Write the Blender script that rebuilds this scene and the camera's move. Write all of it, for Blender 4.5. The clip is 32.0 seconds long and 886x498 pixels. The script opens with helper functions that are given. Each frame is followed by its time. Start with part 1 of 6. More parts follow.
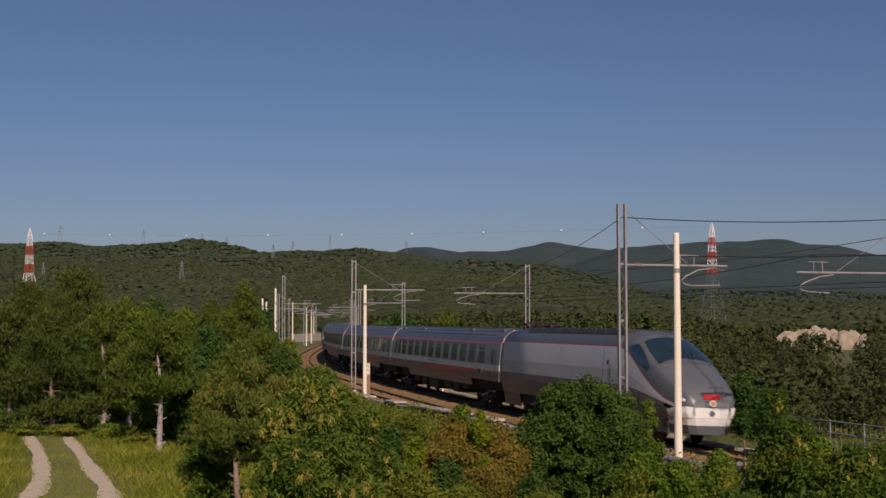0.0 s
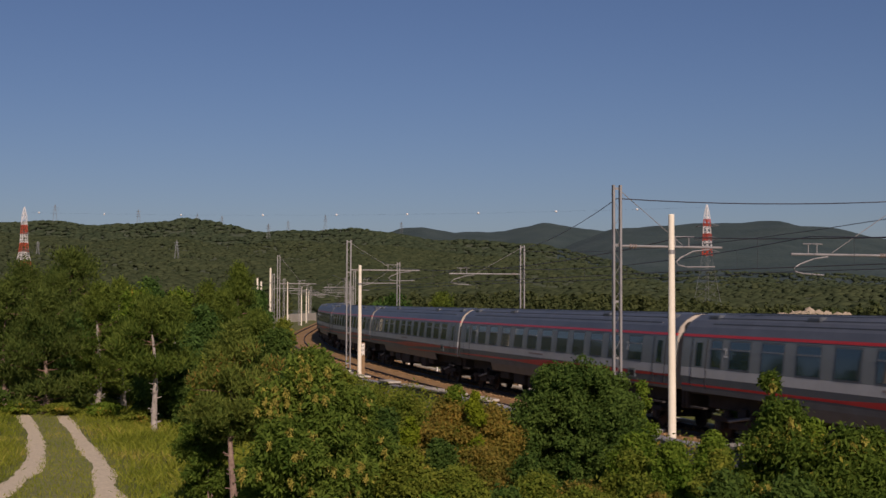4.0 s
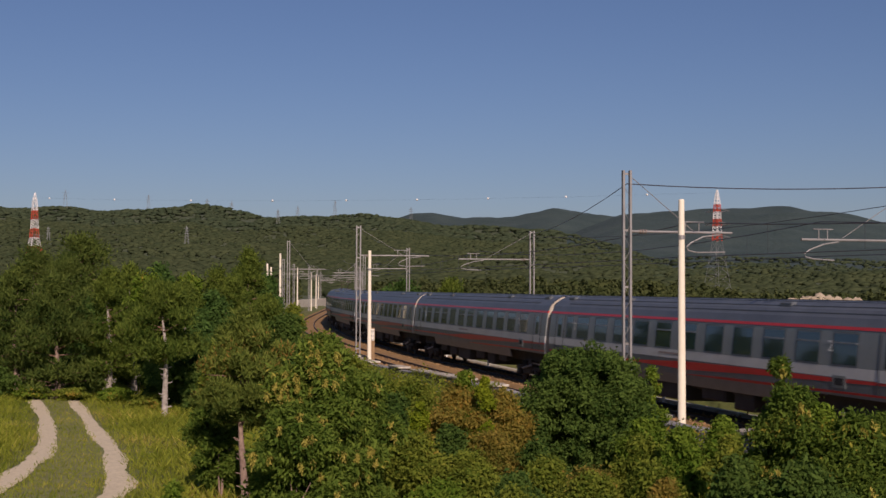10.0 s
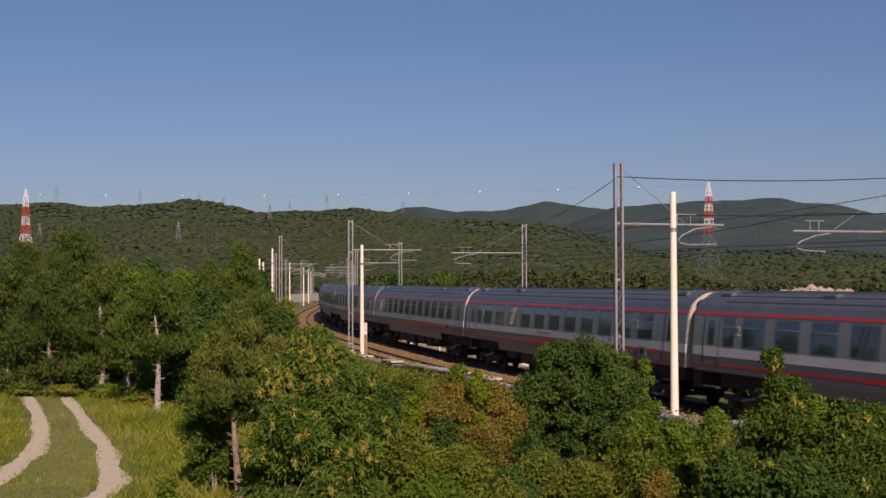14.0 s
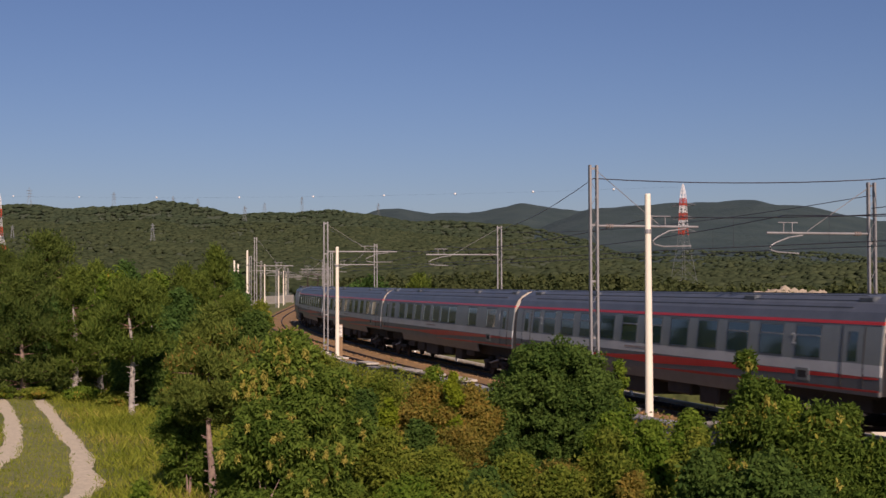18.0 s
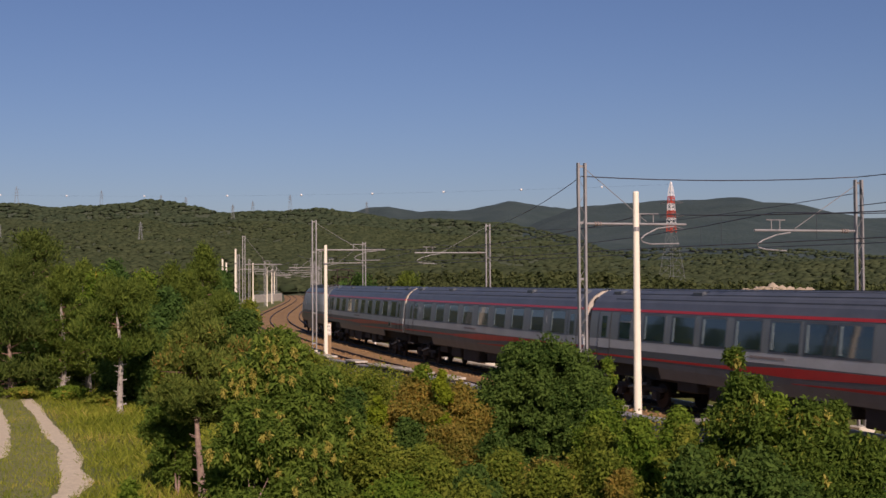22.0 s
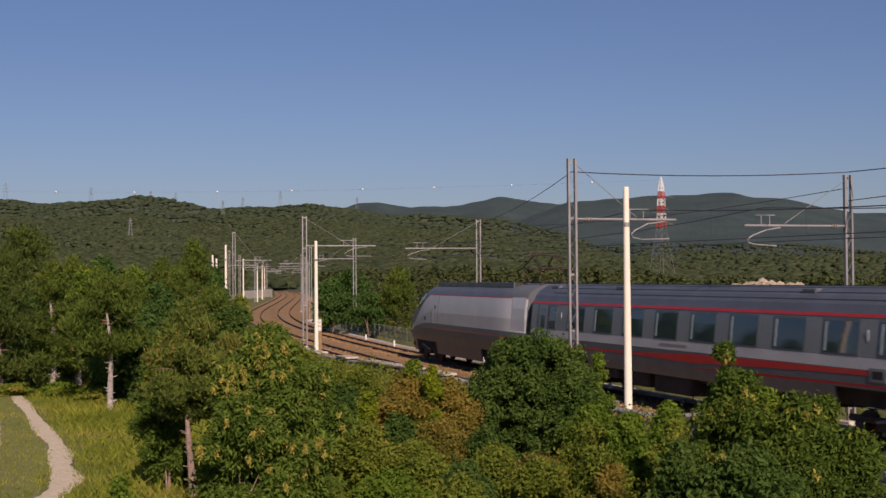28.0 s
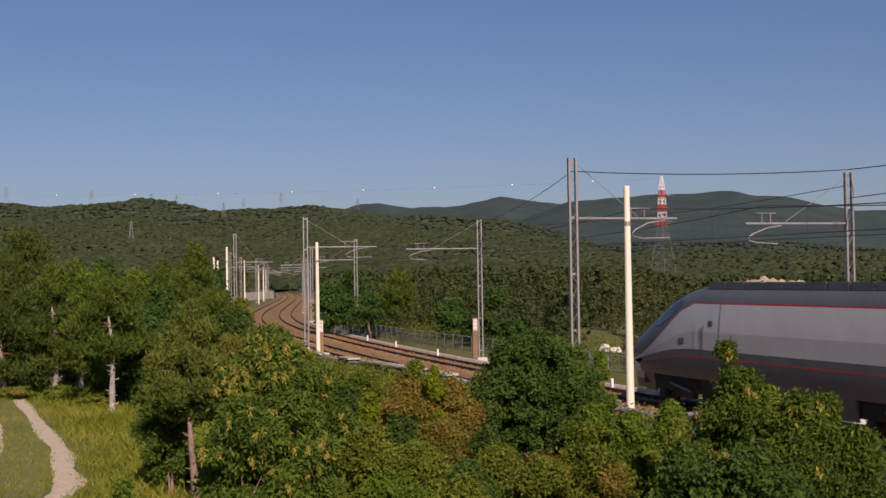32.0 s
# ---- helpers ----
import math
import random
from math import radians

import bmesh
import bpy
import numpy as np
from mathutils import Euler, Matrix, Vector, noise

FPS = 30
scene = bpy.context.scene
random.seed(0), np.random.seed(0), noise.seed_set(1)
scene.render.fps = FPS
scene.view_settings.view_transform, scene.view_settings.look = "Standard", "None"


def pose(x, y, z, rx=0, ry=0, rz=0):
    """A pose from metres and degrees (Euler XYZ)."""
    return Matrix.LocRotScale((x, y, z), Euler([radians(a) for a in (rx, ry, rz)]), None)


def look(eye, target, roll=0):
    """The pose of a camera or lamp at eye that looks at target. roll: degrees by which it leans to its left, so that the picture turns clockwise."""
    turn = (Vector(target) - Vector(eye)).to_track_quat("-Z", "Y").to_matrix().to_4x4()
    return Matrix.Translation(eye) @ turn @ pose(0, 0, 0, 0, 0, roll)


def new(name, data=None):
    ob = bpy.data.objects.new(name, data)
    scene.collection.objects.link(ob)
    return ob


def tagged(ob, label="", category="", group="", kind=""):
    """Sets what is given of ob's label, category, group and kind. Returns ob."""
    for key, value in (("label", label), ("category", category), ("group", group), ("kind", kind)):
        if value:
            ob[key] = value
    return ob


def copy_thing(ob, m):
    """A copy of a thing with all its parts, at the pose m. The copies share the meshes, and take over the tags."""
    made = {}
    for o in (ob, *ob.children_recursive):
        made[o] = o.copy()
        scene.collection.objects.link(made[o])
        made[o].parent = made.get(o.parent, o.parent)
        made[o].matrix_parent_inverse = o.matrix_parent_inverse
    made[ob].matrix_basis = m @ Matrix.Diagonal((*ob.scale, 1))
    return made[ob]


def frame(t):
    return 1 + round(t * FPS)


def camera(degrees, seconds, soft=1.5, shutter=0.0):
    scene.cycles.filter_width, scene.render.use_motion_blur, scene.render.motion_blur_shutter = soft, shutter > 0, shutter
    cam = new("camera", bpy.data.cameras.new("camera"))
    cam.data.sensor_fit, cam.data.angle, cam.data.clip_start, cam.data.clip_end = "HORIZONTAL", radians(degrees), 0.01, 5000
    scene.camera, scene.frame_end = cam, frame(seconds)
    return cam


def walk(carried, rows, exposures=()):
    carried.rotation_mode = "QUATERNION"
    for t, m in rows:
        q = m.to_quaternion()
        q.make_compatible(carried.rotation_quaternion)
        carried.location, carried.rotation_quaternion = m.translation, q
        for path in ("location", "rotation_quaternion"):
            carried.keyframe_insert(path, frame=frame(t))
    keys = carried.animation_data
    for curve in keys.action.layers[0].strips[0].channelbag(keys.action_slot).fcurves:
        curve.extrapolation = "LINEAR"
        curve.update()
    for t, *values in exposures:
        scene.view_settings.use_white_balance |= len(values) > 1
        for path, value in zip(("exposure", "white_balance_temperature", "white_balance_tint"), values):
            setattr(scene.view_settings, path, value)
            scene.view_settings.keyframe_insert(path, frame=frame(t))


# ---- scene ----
EYE = (0.0, 0.0, 3.843)
cam = camera(38.0, 32.0, soft=1.5, shutter=0.4)
# seconds and the camera's three turns, in degrees
PATH = [
    (0, 93.199, 0.013, 0.001), (0.5, 93.391, 0.242, -0.042), (1, 93.357, -0.047, -0.228), (1.5, 92.895, 0.016, -0.322),
    (2, 92.726, 0.007, -0.342), (2.5, 92.467, 0.039, -0.208), (3, 92.548, -0.119, -0.199), (3.5, 92.373, -0.142, -0.252),
    (5.5, 92.271, -0.554, -0.013), (6, 92.168, -0.609, 0.001), (6.5, 92.202, -0.606, 0.096), (7, 92.134, -0.520, 0.024),
    (7.5, 92.087, -0.490, -0.080), (8, 92.065, -0.480, -0.005), (8.5, 92.066, -0.370, 0.146), (9, 91.822, -0.416, 0.065),
    (9.5, 91.820, -0.360, -0.063), (10, 91.679, -0.198, 0.202), (10.5, 91.647, -0.031, 0.137), (11, 91.638, -0.172, 0.098),
    (11.5, 91.581, -0.245, 0.052), (12, 91.622, 0.022, 0.031), (12.5, 91.533, 0.289, 0.171), (13, 91.559, 0.226, -0.021),
    (13.5, 91.440, 0.237, -0.064), (15.5, 91.382, 0.083, -0.564), (16, 91.485, 0.213, -0.692), (16.5, 91.450, 0.270, -0.775),
    (17, 91.518, 0.213, -1.087), (17.5, 91.476, 0.409, -1.189), (18, 91.481, 0.220, -1.233), (18.5, 91.632, 0.022, -1.637),
    (19, 91.663, 0.065, -1.664), (19.5, 91.544, 0.046, -1.754), (20, 91.373, 0.161, -1.742), (20.5, 91.307, 0.106, -1.704),
    (21, 91.060, 0.263, -1.527), (21.5, 91.274, 0.385, -1.621), (22, 91.393, 0.359, -1.742), (22.5, 91.237, 0.318, -1.699),
    (23, 91.210, 0.280, -1.925), (23.5, 91.154, 0.555, -1.896), (24, 91.325, 0.851, -1.694), (24.5, 91.350, 0.829, -1.907),
    (25, 91.497, 0.726, -1.925), (25.5, 91.636, 0.788, -2.039), (27.5, 91.148, 0.415, -2.295), (28, 91.198, 0.471, -2.167),
    (28.5, 91.115, 0.442, -2.372), (29, 91.125, 0.392, -2.441), (29.5, 91.319, 0.352, -2.470), (30, 91.248, 0.336, -2.356),
    (30.5, 91.502, 0.421, -2.394), (31, 91.271, 0.524, -2.331), (31.5, 91.277, 0.713, -2.283), (32, 91.215, 0.884, -2.113),
]
walk(cam, [(t, pose(*EYE, a, b, c)) for t, a, b, c in PATH],
     exposures=[(0, -0.34, 6050, 28), (9, -0.34, 6050, 28), (10, -0.15, 6050, 29), (11, 0.0, 6050, 31), (32, 0.0, 6050, 31)])

# ---- light ----
SUN_AZ, SUN_EL = radians(167), radians(30)   # azimuth clockwise from +y
world = bpy.data.worlds.new("sky")
scene.world = world
world.use_nodes = True
wn, wl = world.node_tree.nodes, world.node_tree.links
sky = wn.new("ShaderNodeTexSky")
sky.sky_type = "NISHITA"
sky.sun_disc = False
sky.sun_elevation, sky.sun_rotation = SUN_EL, SUN_AZ
sky.air_density, sky.dust_density, sky.ozone_density = 1.0, 0.6, 4.3
wl.new(sky.outputs[0], wn["Background"].inputs[0])
wn["Background"].inputs[1].default_value = 0.054
sun = new("sun", bpy.data.lights.new("sun", "SUN"))
sun.data.energy, sun.data.angle, sun.data.color = 4.8, radians(0.6), (1.0, 0.85, 0.64)
sd = Vector((math.sin(SUN_AZ) * math.cos(SUN_EL), math.cos(SUN_AZ) * math.cos(SUN_EL), math.sin(SUN_EL)))
sun.matrix_world = look(sd * 200, (0, 0, 0))


# ---- materials ----
def material(name, c1, c2=None, scale=3.0, rough=0.8, metal=0.0, bump=0.0, fine=25.0, per="object", spread=0.0, spec=0.4, bands=None):
    """A surface in two colours, mixed by coarse and fine noise; spread: variation from piece to piece."""
    m = bpy.data.materials.new(name)
    m.use_nodes = True
    n, l = m.node_tree.nodes, m.node_tree.links
    b = n["Principled BSDF"]
    b.inputs["Roughness"].default_value, b.inputs["Metallic"].default_value = rough, metal
    b.inputs["Specular IOR Level"].default_value = spec
    c2 = c2 or tuple(0.75 * v for v in c1)
    co = n.new("ShaderNodeTexCoord")
    big, small = n.new("ShaderNodeTexNoise"), n.new("ShaderNodeTexNoise")
    big.inputs["Scale"].default_value, small.inputs["Scale"].default_value = scale, fine
    big.inputs["Detail"].default_value, small.inputs["Detail"].default_value = 5, 4
    for k in (big, small):
        l.new(co.outputs["Object"], k.inputs["Vector"])
    add = n.new("ShaderNodeMath")
    add.operation = "MULTIPLY_ADD"
    l.new(small.outputs[0], add.inputs[0])
    add.inputs[1].default_value = 0.5
    l.new(big.outputs[0], add.inputs[2])
    ramp = n.new("ShaderNodeMapRange")
    ramp.inputs["From Min"].default_value, ramp.inputs["From Max"].default_value = 0.5, 1.0
    l.new(add.outputs[0], ramp.inputs["Value"])
    mix = n.new("ShaderNodeMix")
    mix.data_type = "RGBA"
    mix.inputs["A"].default_value, mix.inputs["B"].default_value = (*c1, 1), (*c2, 1)
    l.new(ramp.outputs[0], mix.inputs["Factor"])
    out = mix.outputs["Result"]
    if spread:
        hue = n.new("ShaderNodeHueSaturation")
        rnd = n.new("ShaderNodeObjectInfo") if per == "object" else n.new("ShaderNodeNewGeometry")
        mr = n.new("ShaderNodeMapRange")
        mr.inputs["To Min"].default_value, mr.inputs["To Max"].default_value = 1 - spread, 1 + spread
        l.new(rnd.outputs["Random" if per == "object" else "Random Per Island"], mr.inputs["Value"])
        l.new(mr.outputs[0], hue.inputs["Value"])
        l.new(out, hue.inputs["Color"])
        out = hue.outputs[0]
    l.new(out, b.inputs["Base Color"])
    if bump:
        bp = n.new("ShaderNodeBump")
        bp.inputs["Strength"].default_value, bp.inputs["Distance"].default_value = 0.6, bump
        l.new(small.outputs[0], bp.inputs["Height"])
        l.new(bp.outputs[0], b.inputs["Normal"])
    return m


def leaf_material(name, dark, light, tip=None, tip_share=0.0, glow=0.5, patch=0.8):
    """Leaves: a diffuse and a translucent part, the colour changing from leaf to leaf and from bough to bough."""
    m = bpy.data.materials.new(name)
    m.use_nodes = True
    n, l = m.node_tree.nodes, m.node_tree.links
    n.remove(n["Principled BSDF"])
    geo, co, ns = n.new("ShaderNodeNewGeometry"), n.new("ShaderNodeTexCoord"), n.new("ShaderNodeTexNoise")
    ns.inputs["Scale"].default_value, ns.inputs["Detail"].default_value = patch, 3
    l.new(co.outputs["Object"], ns.inputs["Vector"])
    add = n.new("ShaderNodeMath")
    add.operation = "MULTIPLY_ADD"
    add.inputs[1].default_value = 0.42
    l.new(geo.outputs["Random Per Island"], add.inputs[0])
    l.new(ns.outputs[0], add.inputs[2])
    ramp = n.new("ShaderNodeValToRGB")
    e = ramp.color_ramp.elements
    e[0].position, e[0].color = 0.4, (*dark, 1)
    e[1].position, e[1].color = 0.95, (*light, 1)
    if tip:
        k = e.new(1.0 - tip_share)
        k.color = (*light, 1)
        e[1].position = 0.98 - tip_share
        e[2].position, e[2].color = min(1.0, 1.03 - tip_share), (*tip, 1)
    l.new(add.outputs[0], ramp.inputs[0])
    d, tr, mx = n.new("ShaderNodeBsdfDiffuse"), n.new("ShaderNodeBsdfTranslucent"), n.new("ShaderNodeMixShader")
    mx.inputs[0].default_value = glow
    l.new(ramp.outputs[0], d.inputs[0]), l.new(ramp.outputs[0], tr.inputs[0])
    l.new(d.outputs[0], mx.inputs[1]), l.new(tr.outputs[0], mx.inputs[2])
    l.new(mx.outputs[0], n["Material Output"].inputs[0])
    return m


M = {}
M["ballast"] = material("ballast_stone", (0.36, 0.215, 0.085), (0.23, 0.135, 0.052), 0.8, 0.95, bump=0.05, fine=14)
M["concrete"] = material("concrete", (0.62, 0.57, 0.46), (0.46, 0.42, 0.34), 1.5, 0.85, bump=0.004, fine=30)
M["pole"] = material("whitewashed_concrete", (0.86, 0.79, 0.62), (0.74, 0.66, 0.50), 1.2, 0.75, bump=0.004, fine=18)
M["stonewall"] = material("wall_stone", (0.30, 0.29, 0.28), (0.16, 0.16, 0.17), 2.0, 0.9, bump=0.02, fine=9, spread=0.25)
M["galv"] = material("galvanised_steel", (0.33, 0.32, 0.30), (0.23, 0.22, 0.21), 2.0, 0.55, 0.35, fine=30)
M["fence"] = material("dull_green_steel", (0.27, 0.30, 0.26), (0.19, 0.22, 0.19), 2.0, 0.6, 0.2)
M["rust"] = material("rusty_rail", (0.060, 0.036, 0.024), (0.035, 0.022, 0.016), 3.0, 0.8, 0.0, fine=40)
M["shiny"] = material("worn_rail_head", (0.11, 0.085, 0.065), (0.07, 0.052, 0.04), 3.0, 0.5, 0.3)
M["sleeper"] = material("sleeper_concrete", (0.28, 0.18, 0.09), (0.18, 0.115, 0.06), 3.0, 0.9, spread=0.15)
M["wire"] = material("dark_wire", (0.10, 0.10, 0.11), (0.07, 0.07, 0.08), 5.0, 0.5, 0.5)
M["porcelain"] = material("brown_insulator", (0.30, 0.24, 0.20), (0.2, 0.16, 0.13), 8.0, 0.25)
M["white"] = material("white_paint", (0.80, 0.78, 0.72), (0.66, 0.63, 0.57), 4.0, 0.5)
M["black"] = material("black_paint", (0.02, 0.02, 0.022), (0.035, 0.034, 0.033), 4.0, 0.6)
M["grass"] = leaf_material("meadow_grass", (0.14, 0.19, 0.019), (0.37, 0.38, 0.048), (0.50, 0.40, 0.10), 0.05, 0.45, 0.35)
M["bark"] = material("pine_bark", (0.34, 0.24, 0.18), (0.16, 0.105, 0.08), 6.0, 0.95, bump=0.02, fine=20)
M["greybark"] = material("pale_bark", (0.42, 0.37, 0.31), (0.22, 0.19, 0.16), 5.0, 0.95, bump=0.015, fine=18)
M["leaf_ash"] = leaf_material("ash_leaves", (0.066, 0.122, 0.019), (0.220, 0.296, 0.045), (0.46, 0.42, 0.07), 0.015)
M["leaf_round"] = leaf_material("dense_leaves", (0.043, 0.090, 0.019), (0.146, 0.218, 0.043))
M["leaf_light"] = leaf_material("light_leaves", (0.070, 0.136, 0.014), (0.228, 0.310, 0.036), (0.42, 0.32, 0.045), 0.04)
M["leaf_rust"] = leaf_material("rust_leaves", (0.150, 0.170, 0.030), (0.430, 0.320, 0.065), (0.44, 0.28, 0.055), 0.06, glow=0.6, patch=1.1)
M["leaf_hazel"] = leaf_material("hazel_leaves", (0.044, 0.090, 0.015), (0.160, 0.228, 0.034), (0.40, 0.34, 0.05), 0.03)
M["leaf_lime"] = leaf_material("lime_leaves", (0.127, 0.187, 0.012), (0.317, 0.363, 0.024), glow=0.5)
M["leaf_mix"] = leaf_material("scrub_leaves", (0.092, 0.140, 0.018), (0.280, 0.310, 0.042), (0.40, 0.27, 0.05), 0.05)
M["needle"] = leaf_material("pine_needles", (0.066, 0.114, 0.020), (0.205, 0.260, 0.042), glow=0.5, patch=0.5)
M["needle_dark"] = leaf_material("dark_pine_needles", (0.056, 0.096, 0.022), (0.170, 0.214, 0.044), glow=0.5, patch=0.5)
M["needle_rust"] = leaf_material("browning_needles", (0.076, 0.122, 0.024), (0.228, 0.270, 0.050), (0.42, 0.24, 0.06), 0.05, 0.45)
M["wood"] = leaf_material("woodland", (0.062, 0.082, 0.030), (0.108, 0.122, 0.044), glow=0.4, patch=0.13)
M["leaf_acacia"] = leaf_material("acacia_leaves", (0.042, 0.094, 0.022), (0.120, 0.205, 0.045))
M["branch"] = material("reddish_pine_branch", (0.26, 0.15, 0.095), (0.13, 0.08, 0.055), 6.0, 0.95)
# Bluer than the near woods: some distance haze is put into this colour.
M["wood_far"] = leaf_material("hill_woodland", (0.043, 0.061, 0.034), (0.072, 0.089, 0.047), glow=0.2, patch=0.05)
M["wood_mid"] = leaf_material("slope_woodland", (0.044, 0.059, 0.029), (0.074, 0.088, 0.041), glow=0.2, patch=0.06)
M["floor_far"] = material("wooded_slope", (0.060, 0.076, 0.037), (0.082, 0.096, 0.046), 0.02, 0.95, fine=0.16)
# Distance haze painted into the slope as a bluish base colour.
M["floor_haze"] = material("hazed_slope", (0.026, 0.048, 0.045), (0.054, 0.078, 0.068), 0.012, 0.95, bump=6.0, fine=0.11)
M["lane"] = material("pale_gravel", (0.72, 0.61, 0.42), (0.54, 0.45, 0.30), 9.0, 0.95, bump=0.03, fine=45)
M["limestone"] = material("pale_limestone", (0.80, 0.76, 0.68), (0.60, 0.55, 0.46), 2.0, 0.9, bump=0.03, fine=8)
M["seeds"] = leaf_material("yellow_seed_bunches", (0.25, 0.24, 0.04), (0.50, 0.42, 0.09), glow=0.4)
M["verge"] = material("trodden_grass", (0.25, 0.225, 0.085), (0.13, 0.155, 0.04), 6.0, 0.95, bump=0.04, fine=26)
M["pale_earth"] = material("bare_pale_earth", (0.44, 0.36, 0.26), (0.26, 0.21, 0.14), 0.5, 0.95, bump=0.05, fine=4)
M["orange"] = material("orange_lamp_glass", (0.75, 0.25, 0.10), (0.6, 0.2, 0.08), 4.0, 0.2)
M["pylon_red"] = material("red_pylon_paint", (0.55, 0.07, 0.03), (0.42, 0.06, 0.03), 0.5, 0.6)
M["pylon_white"] = material("white_pylon_paint", (0.80, 0.78, 0.74), (0.68, 0.66, 0.62), 0.5, 0.6)
M["pylon_grey"] = material("grey_pylon_steel", (0.21, 0.22, 0.21), (0.16, 0.17, 0.16), 0.5, 0.6)
# train
M["t_grey"] = material("cool_grey_paint", (0.196, 0.219, 0.217), (0.165, 0.186, 0.184), 1.2, 0.32, fine=9)
M["t_bonnet"] = material("mid_grey_paint", (0.130, 0.138, 0.142), (0.110, 0.117, 0.121), 1.2, 0.3, fine=9)
M["t_waist"] = material("dusty_light_grey_paint", (0.55, 0.565, 0.545), (0.46, 0.475, 0.46), 1.2, 0.4, fine=9)
M["t_light"] = material("light_grey_paint", (0.63, 0.64, 0.62), (0.56, 0.57, 0.55), 1.2, 0.35, fine=9)
M["t_pale"] = material("pale_grey_paint", (0.52, 0.525, 0.505), (0.45, 0.455, 0.435), 1.2, 0.35, fine=9)
M["t_dark"] = material("dark_grey_paint", (0.118, 0.132, 0.142), (0.090, 0.100, 0.107), 1.5, 0.4, fine=9)
M["t_mid"] = material("dusty_grey_paint", (0.172, 0.190, 0.198), (0.135, 0.148, 0.150), 1.5, 0.45, fine=9)
M["t_red"] = material("red_paint", (0.52, 0.034, 0.030), (0.43, 0.030, 0.027), 1.5, 0.35, fine=9)
M["t_roof"] = material("slate_roof_paint", (0.112, 0.126, 0.148), (0.077, 0.09, 0.108), 1.0, 0.42, fine=7)
M["t_under"] = material("underframe_grime", (0.030, 0.027, 0.025), (0.05, 0.043, 0.036), 3.0, 0.85)
M["t_glass"] = material("tinted_window", (0.022, 0.046, 0.056), (0.016, 0.034, 0.042), 1.0, 0.06, spec=0.9)
M["t_rubber"] = material("gangway_rubber", (0.020, 0.020, 0.020), (0.03, 0.03, 0.03), 4.0, 0.8)
M["t_end"] = material("coach_end_cream", (0.52, 0.46, 0.37), (0.38, 0.33, 0.26), 2.0, 0.5)
M["curtain"] = material("pale_edge_strip", (0.34, 0.42, 0.40), (0.24, 0.31, 0.30), 9.0, 0.8)
M["t_letter"] = material("faded_lettering", (0.26, 0.20, 0.17), (0.36, 0.33, 0.30), 14.0, 0.6)
# Pale colour for the sheen painted on the rear power car.
M["t_sheen"] = material("side_sheen_paint", (0.80, 0.80, 0.76), (0.72, 0.72, 0.69), 1.2, 0.35, fine=9)
M["t_panto"] = material("dark_red_pantograph", (0.052, 0.026, 0.023), (0.038, 0.021, 0.020), 5.0, 0.7)
M["lamp"] = material("headlamp_glass", (0.75, 0.76, 0.78), (0.6, 0.62, 0.65), 4.0, 0.1)


# ---- mesh tools ----
def part(name, bm, mat, parent=None, label="", at=None):
    """One bmesh, or one ready mesh, as an object under a thing."""
    if isinstance(bm, bmesh.types.BMesh):
        me = bpy.data.meshes.new(name)
        bm.to_mesh(me)
        bm.free()
    else:
        me = bm
    if mat and not me.materials:
        me.materials.append(M[mat])
    ob = new(name, me)
    if parent:
        ob.parent = parent
    if at is not None:
        ob.matrix_basis = at
    if label:
        ob["label"] = label
    return ob


def raw(name, v, f, smooth=False):
    me = bpy.data.meshes.new(name)
    v, f = np.asarray(v, np.float32), np.asarray(f, np.int32)
    k = f.shape[1]
    me.vertices.add(len(v)), me.loops.add(f.size), me.polygons.add(len(f))
    me.vertices.foreach_set("co", v.ravel())
    me.loops.foreach_set("vertex_index", f.ravel())
    me.polygons.foreach_set("loop_start", np.arange(0, f.size, k, dtype=np.int32))
    if smooth:
        me.polygons.foreach_set("use_smooth", np.ones(len(f), bool))
    me.update(calc_edges=True)
    return me


def box(bm, x0, y0, z0, x1, y1, z1, bevel=0.0):
    r = bmesh.ops.create_cube(bm, size=1)
    m = Matrix.Translation(((x0 + x1) / 2, (y0 + y1) / 2, (z0 + z1) / 2)) @ Matrix.Diagonal((x1 - x0, y1 - y0, z1 - z0, 1))
    bmesh.ops.transform(bm, matrix=m, verts=r["verts"])
    if bevel:
        es = {e for v in r["verts"] for e in v.link_edges}
        bmesh.ops.bevel(bm, geom=list(es), offset=bevel, segments=1, affect="EDGES", profile=0.5)
    return bm


def bar(bm, a, b, r, seg=6, r2=None):
    """A round bar from a to b."""
    a, b = Vector(a), Vector(b)
    d = b - a
    c = bmesh.ops.create_cone(bm, cap_ends=True, segments=seg, radius1=r, radius2=r if r2 is None else r2, depth=d.length)
    bmesh.ops.transform(bm, matrix=Matrix.Translation((a + b) / 2) @ d.to_track_quat("Z", "Y").to_matrix().to_4x4(), verts=c["verts"])
    return bm


def pipe(bm, pts, r, seg=6):
    """One continuous tube through the points."""
    pts = [Vector(p) for p in pts]
    rings = []
    for i, p in enumerate(pts):
        d = (pts[min(i + 1, len(pts) - 1)] - pts[max(i - 1, 0)]).normalized()
        u = d.cross(Vector((0, 0, 1)) if abs(d.z) < 0.9 else Vector((1, 0, 0))).normalized()
        w = d.cross(u)
        rings.append([bm.verts.new(p + (u * math.cos(6.2832 * k / seg) + w * math.sin(6.2832 * k / seg)) * r) for k in range(seg)])
    for a, b in zip(rings, rings[1:]):
        for k in range(seg):
            j = (k + 1) % seg
            bm.faces.new((a[k], a[j], b[j], b[k]))
    bm.faces.new(rings[0][::-1]), bm.faces.new(rings[-1])
    return bm


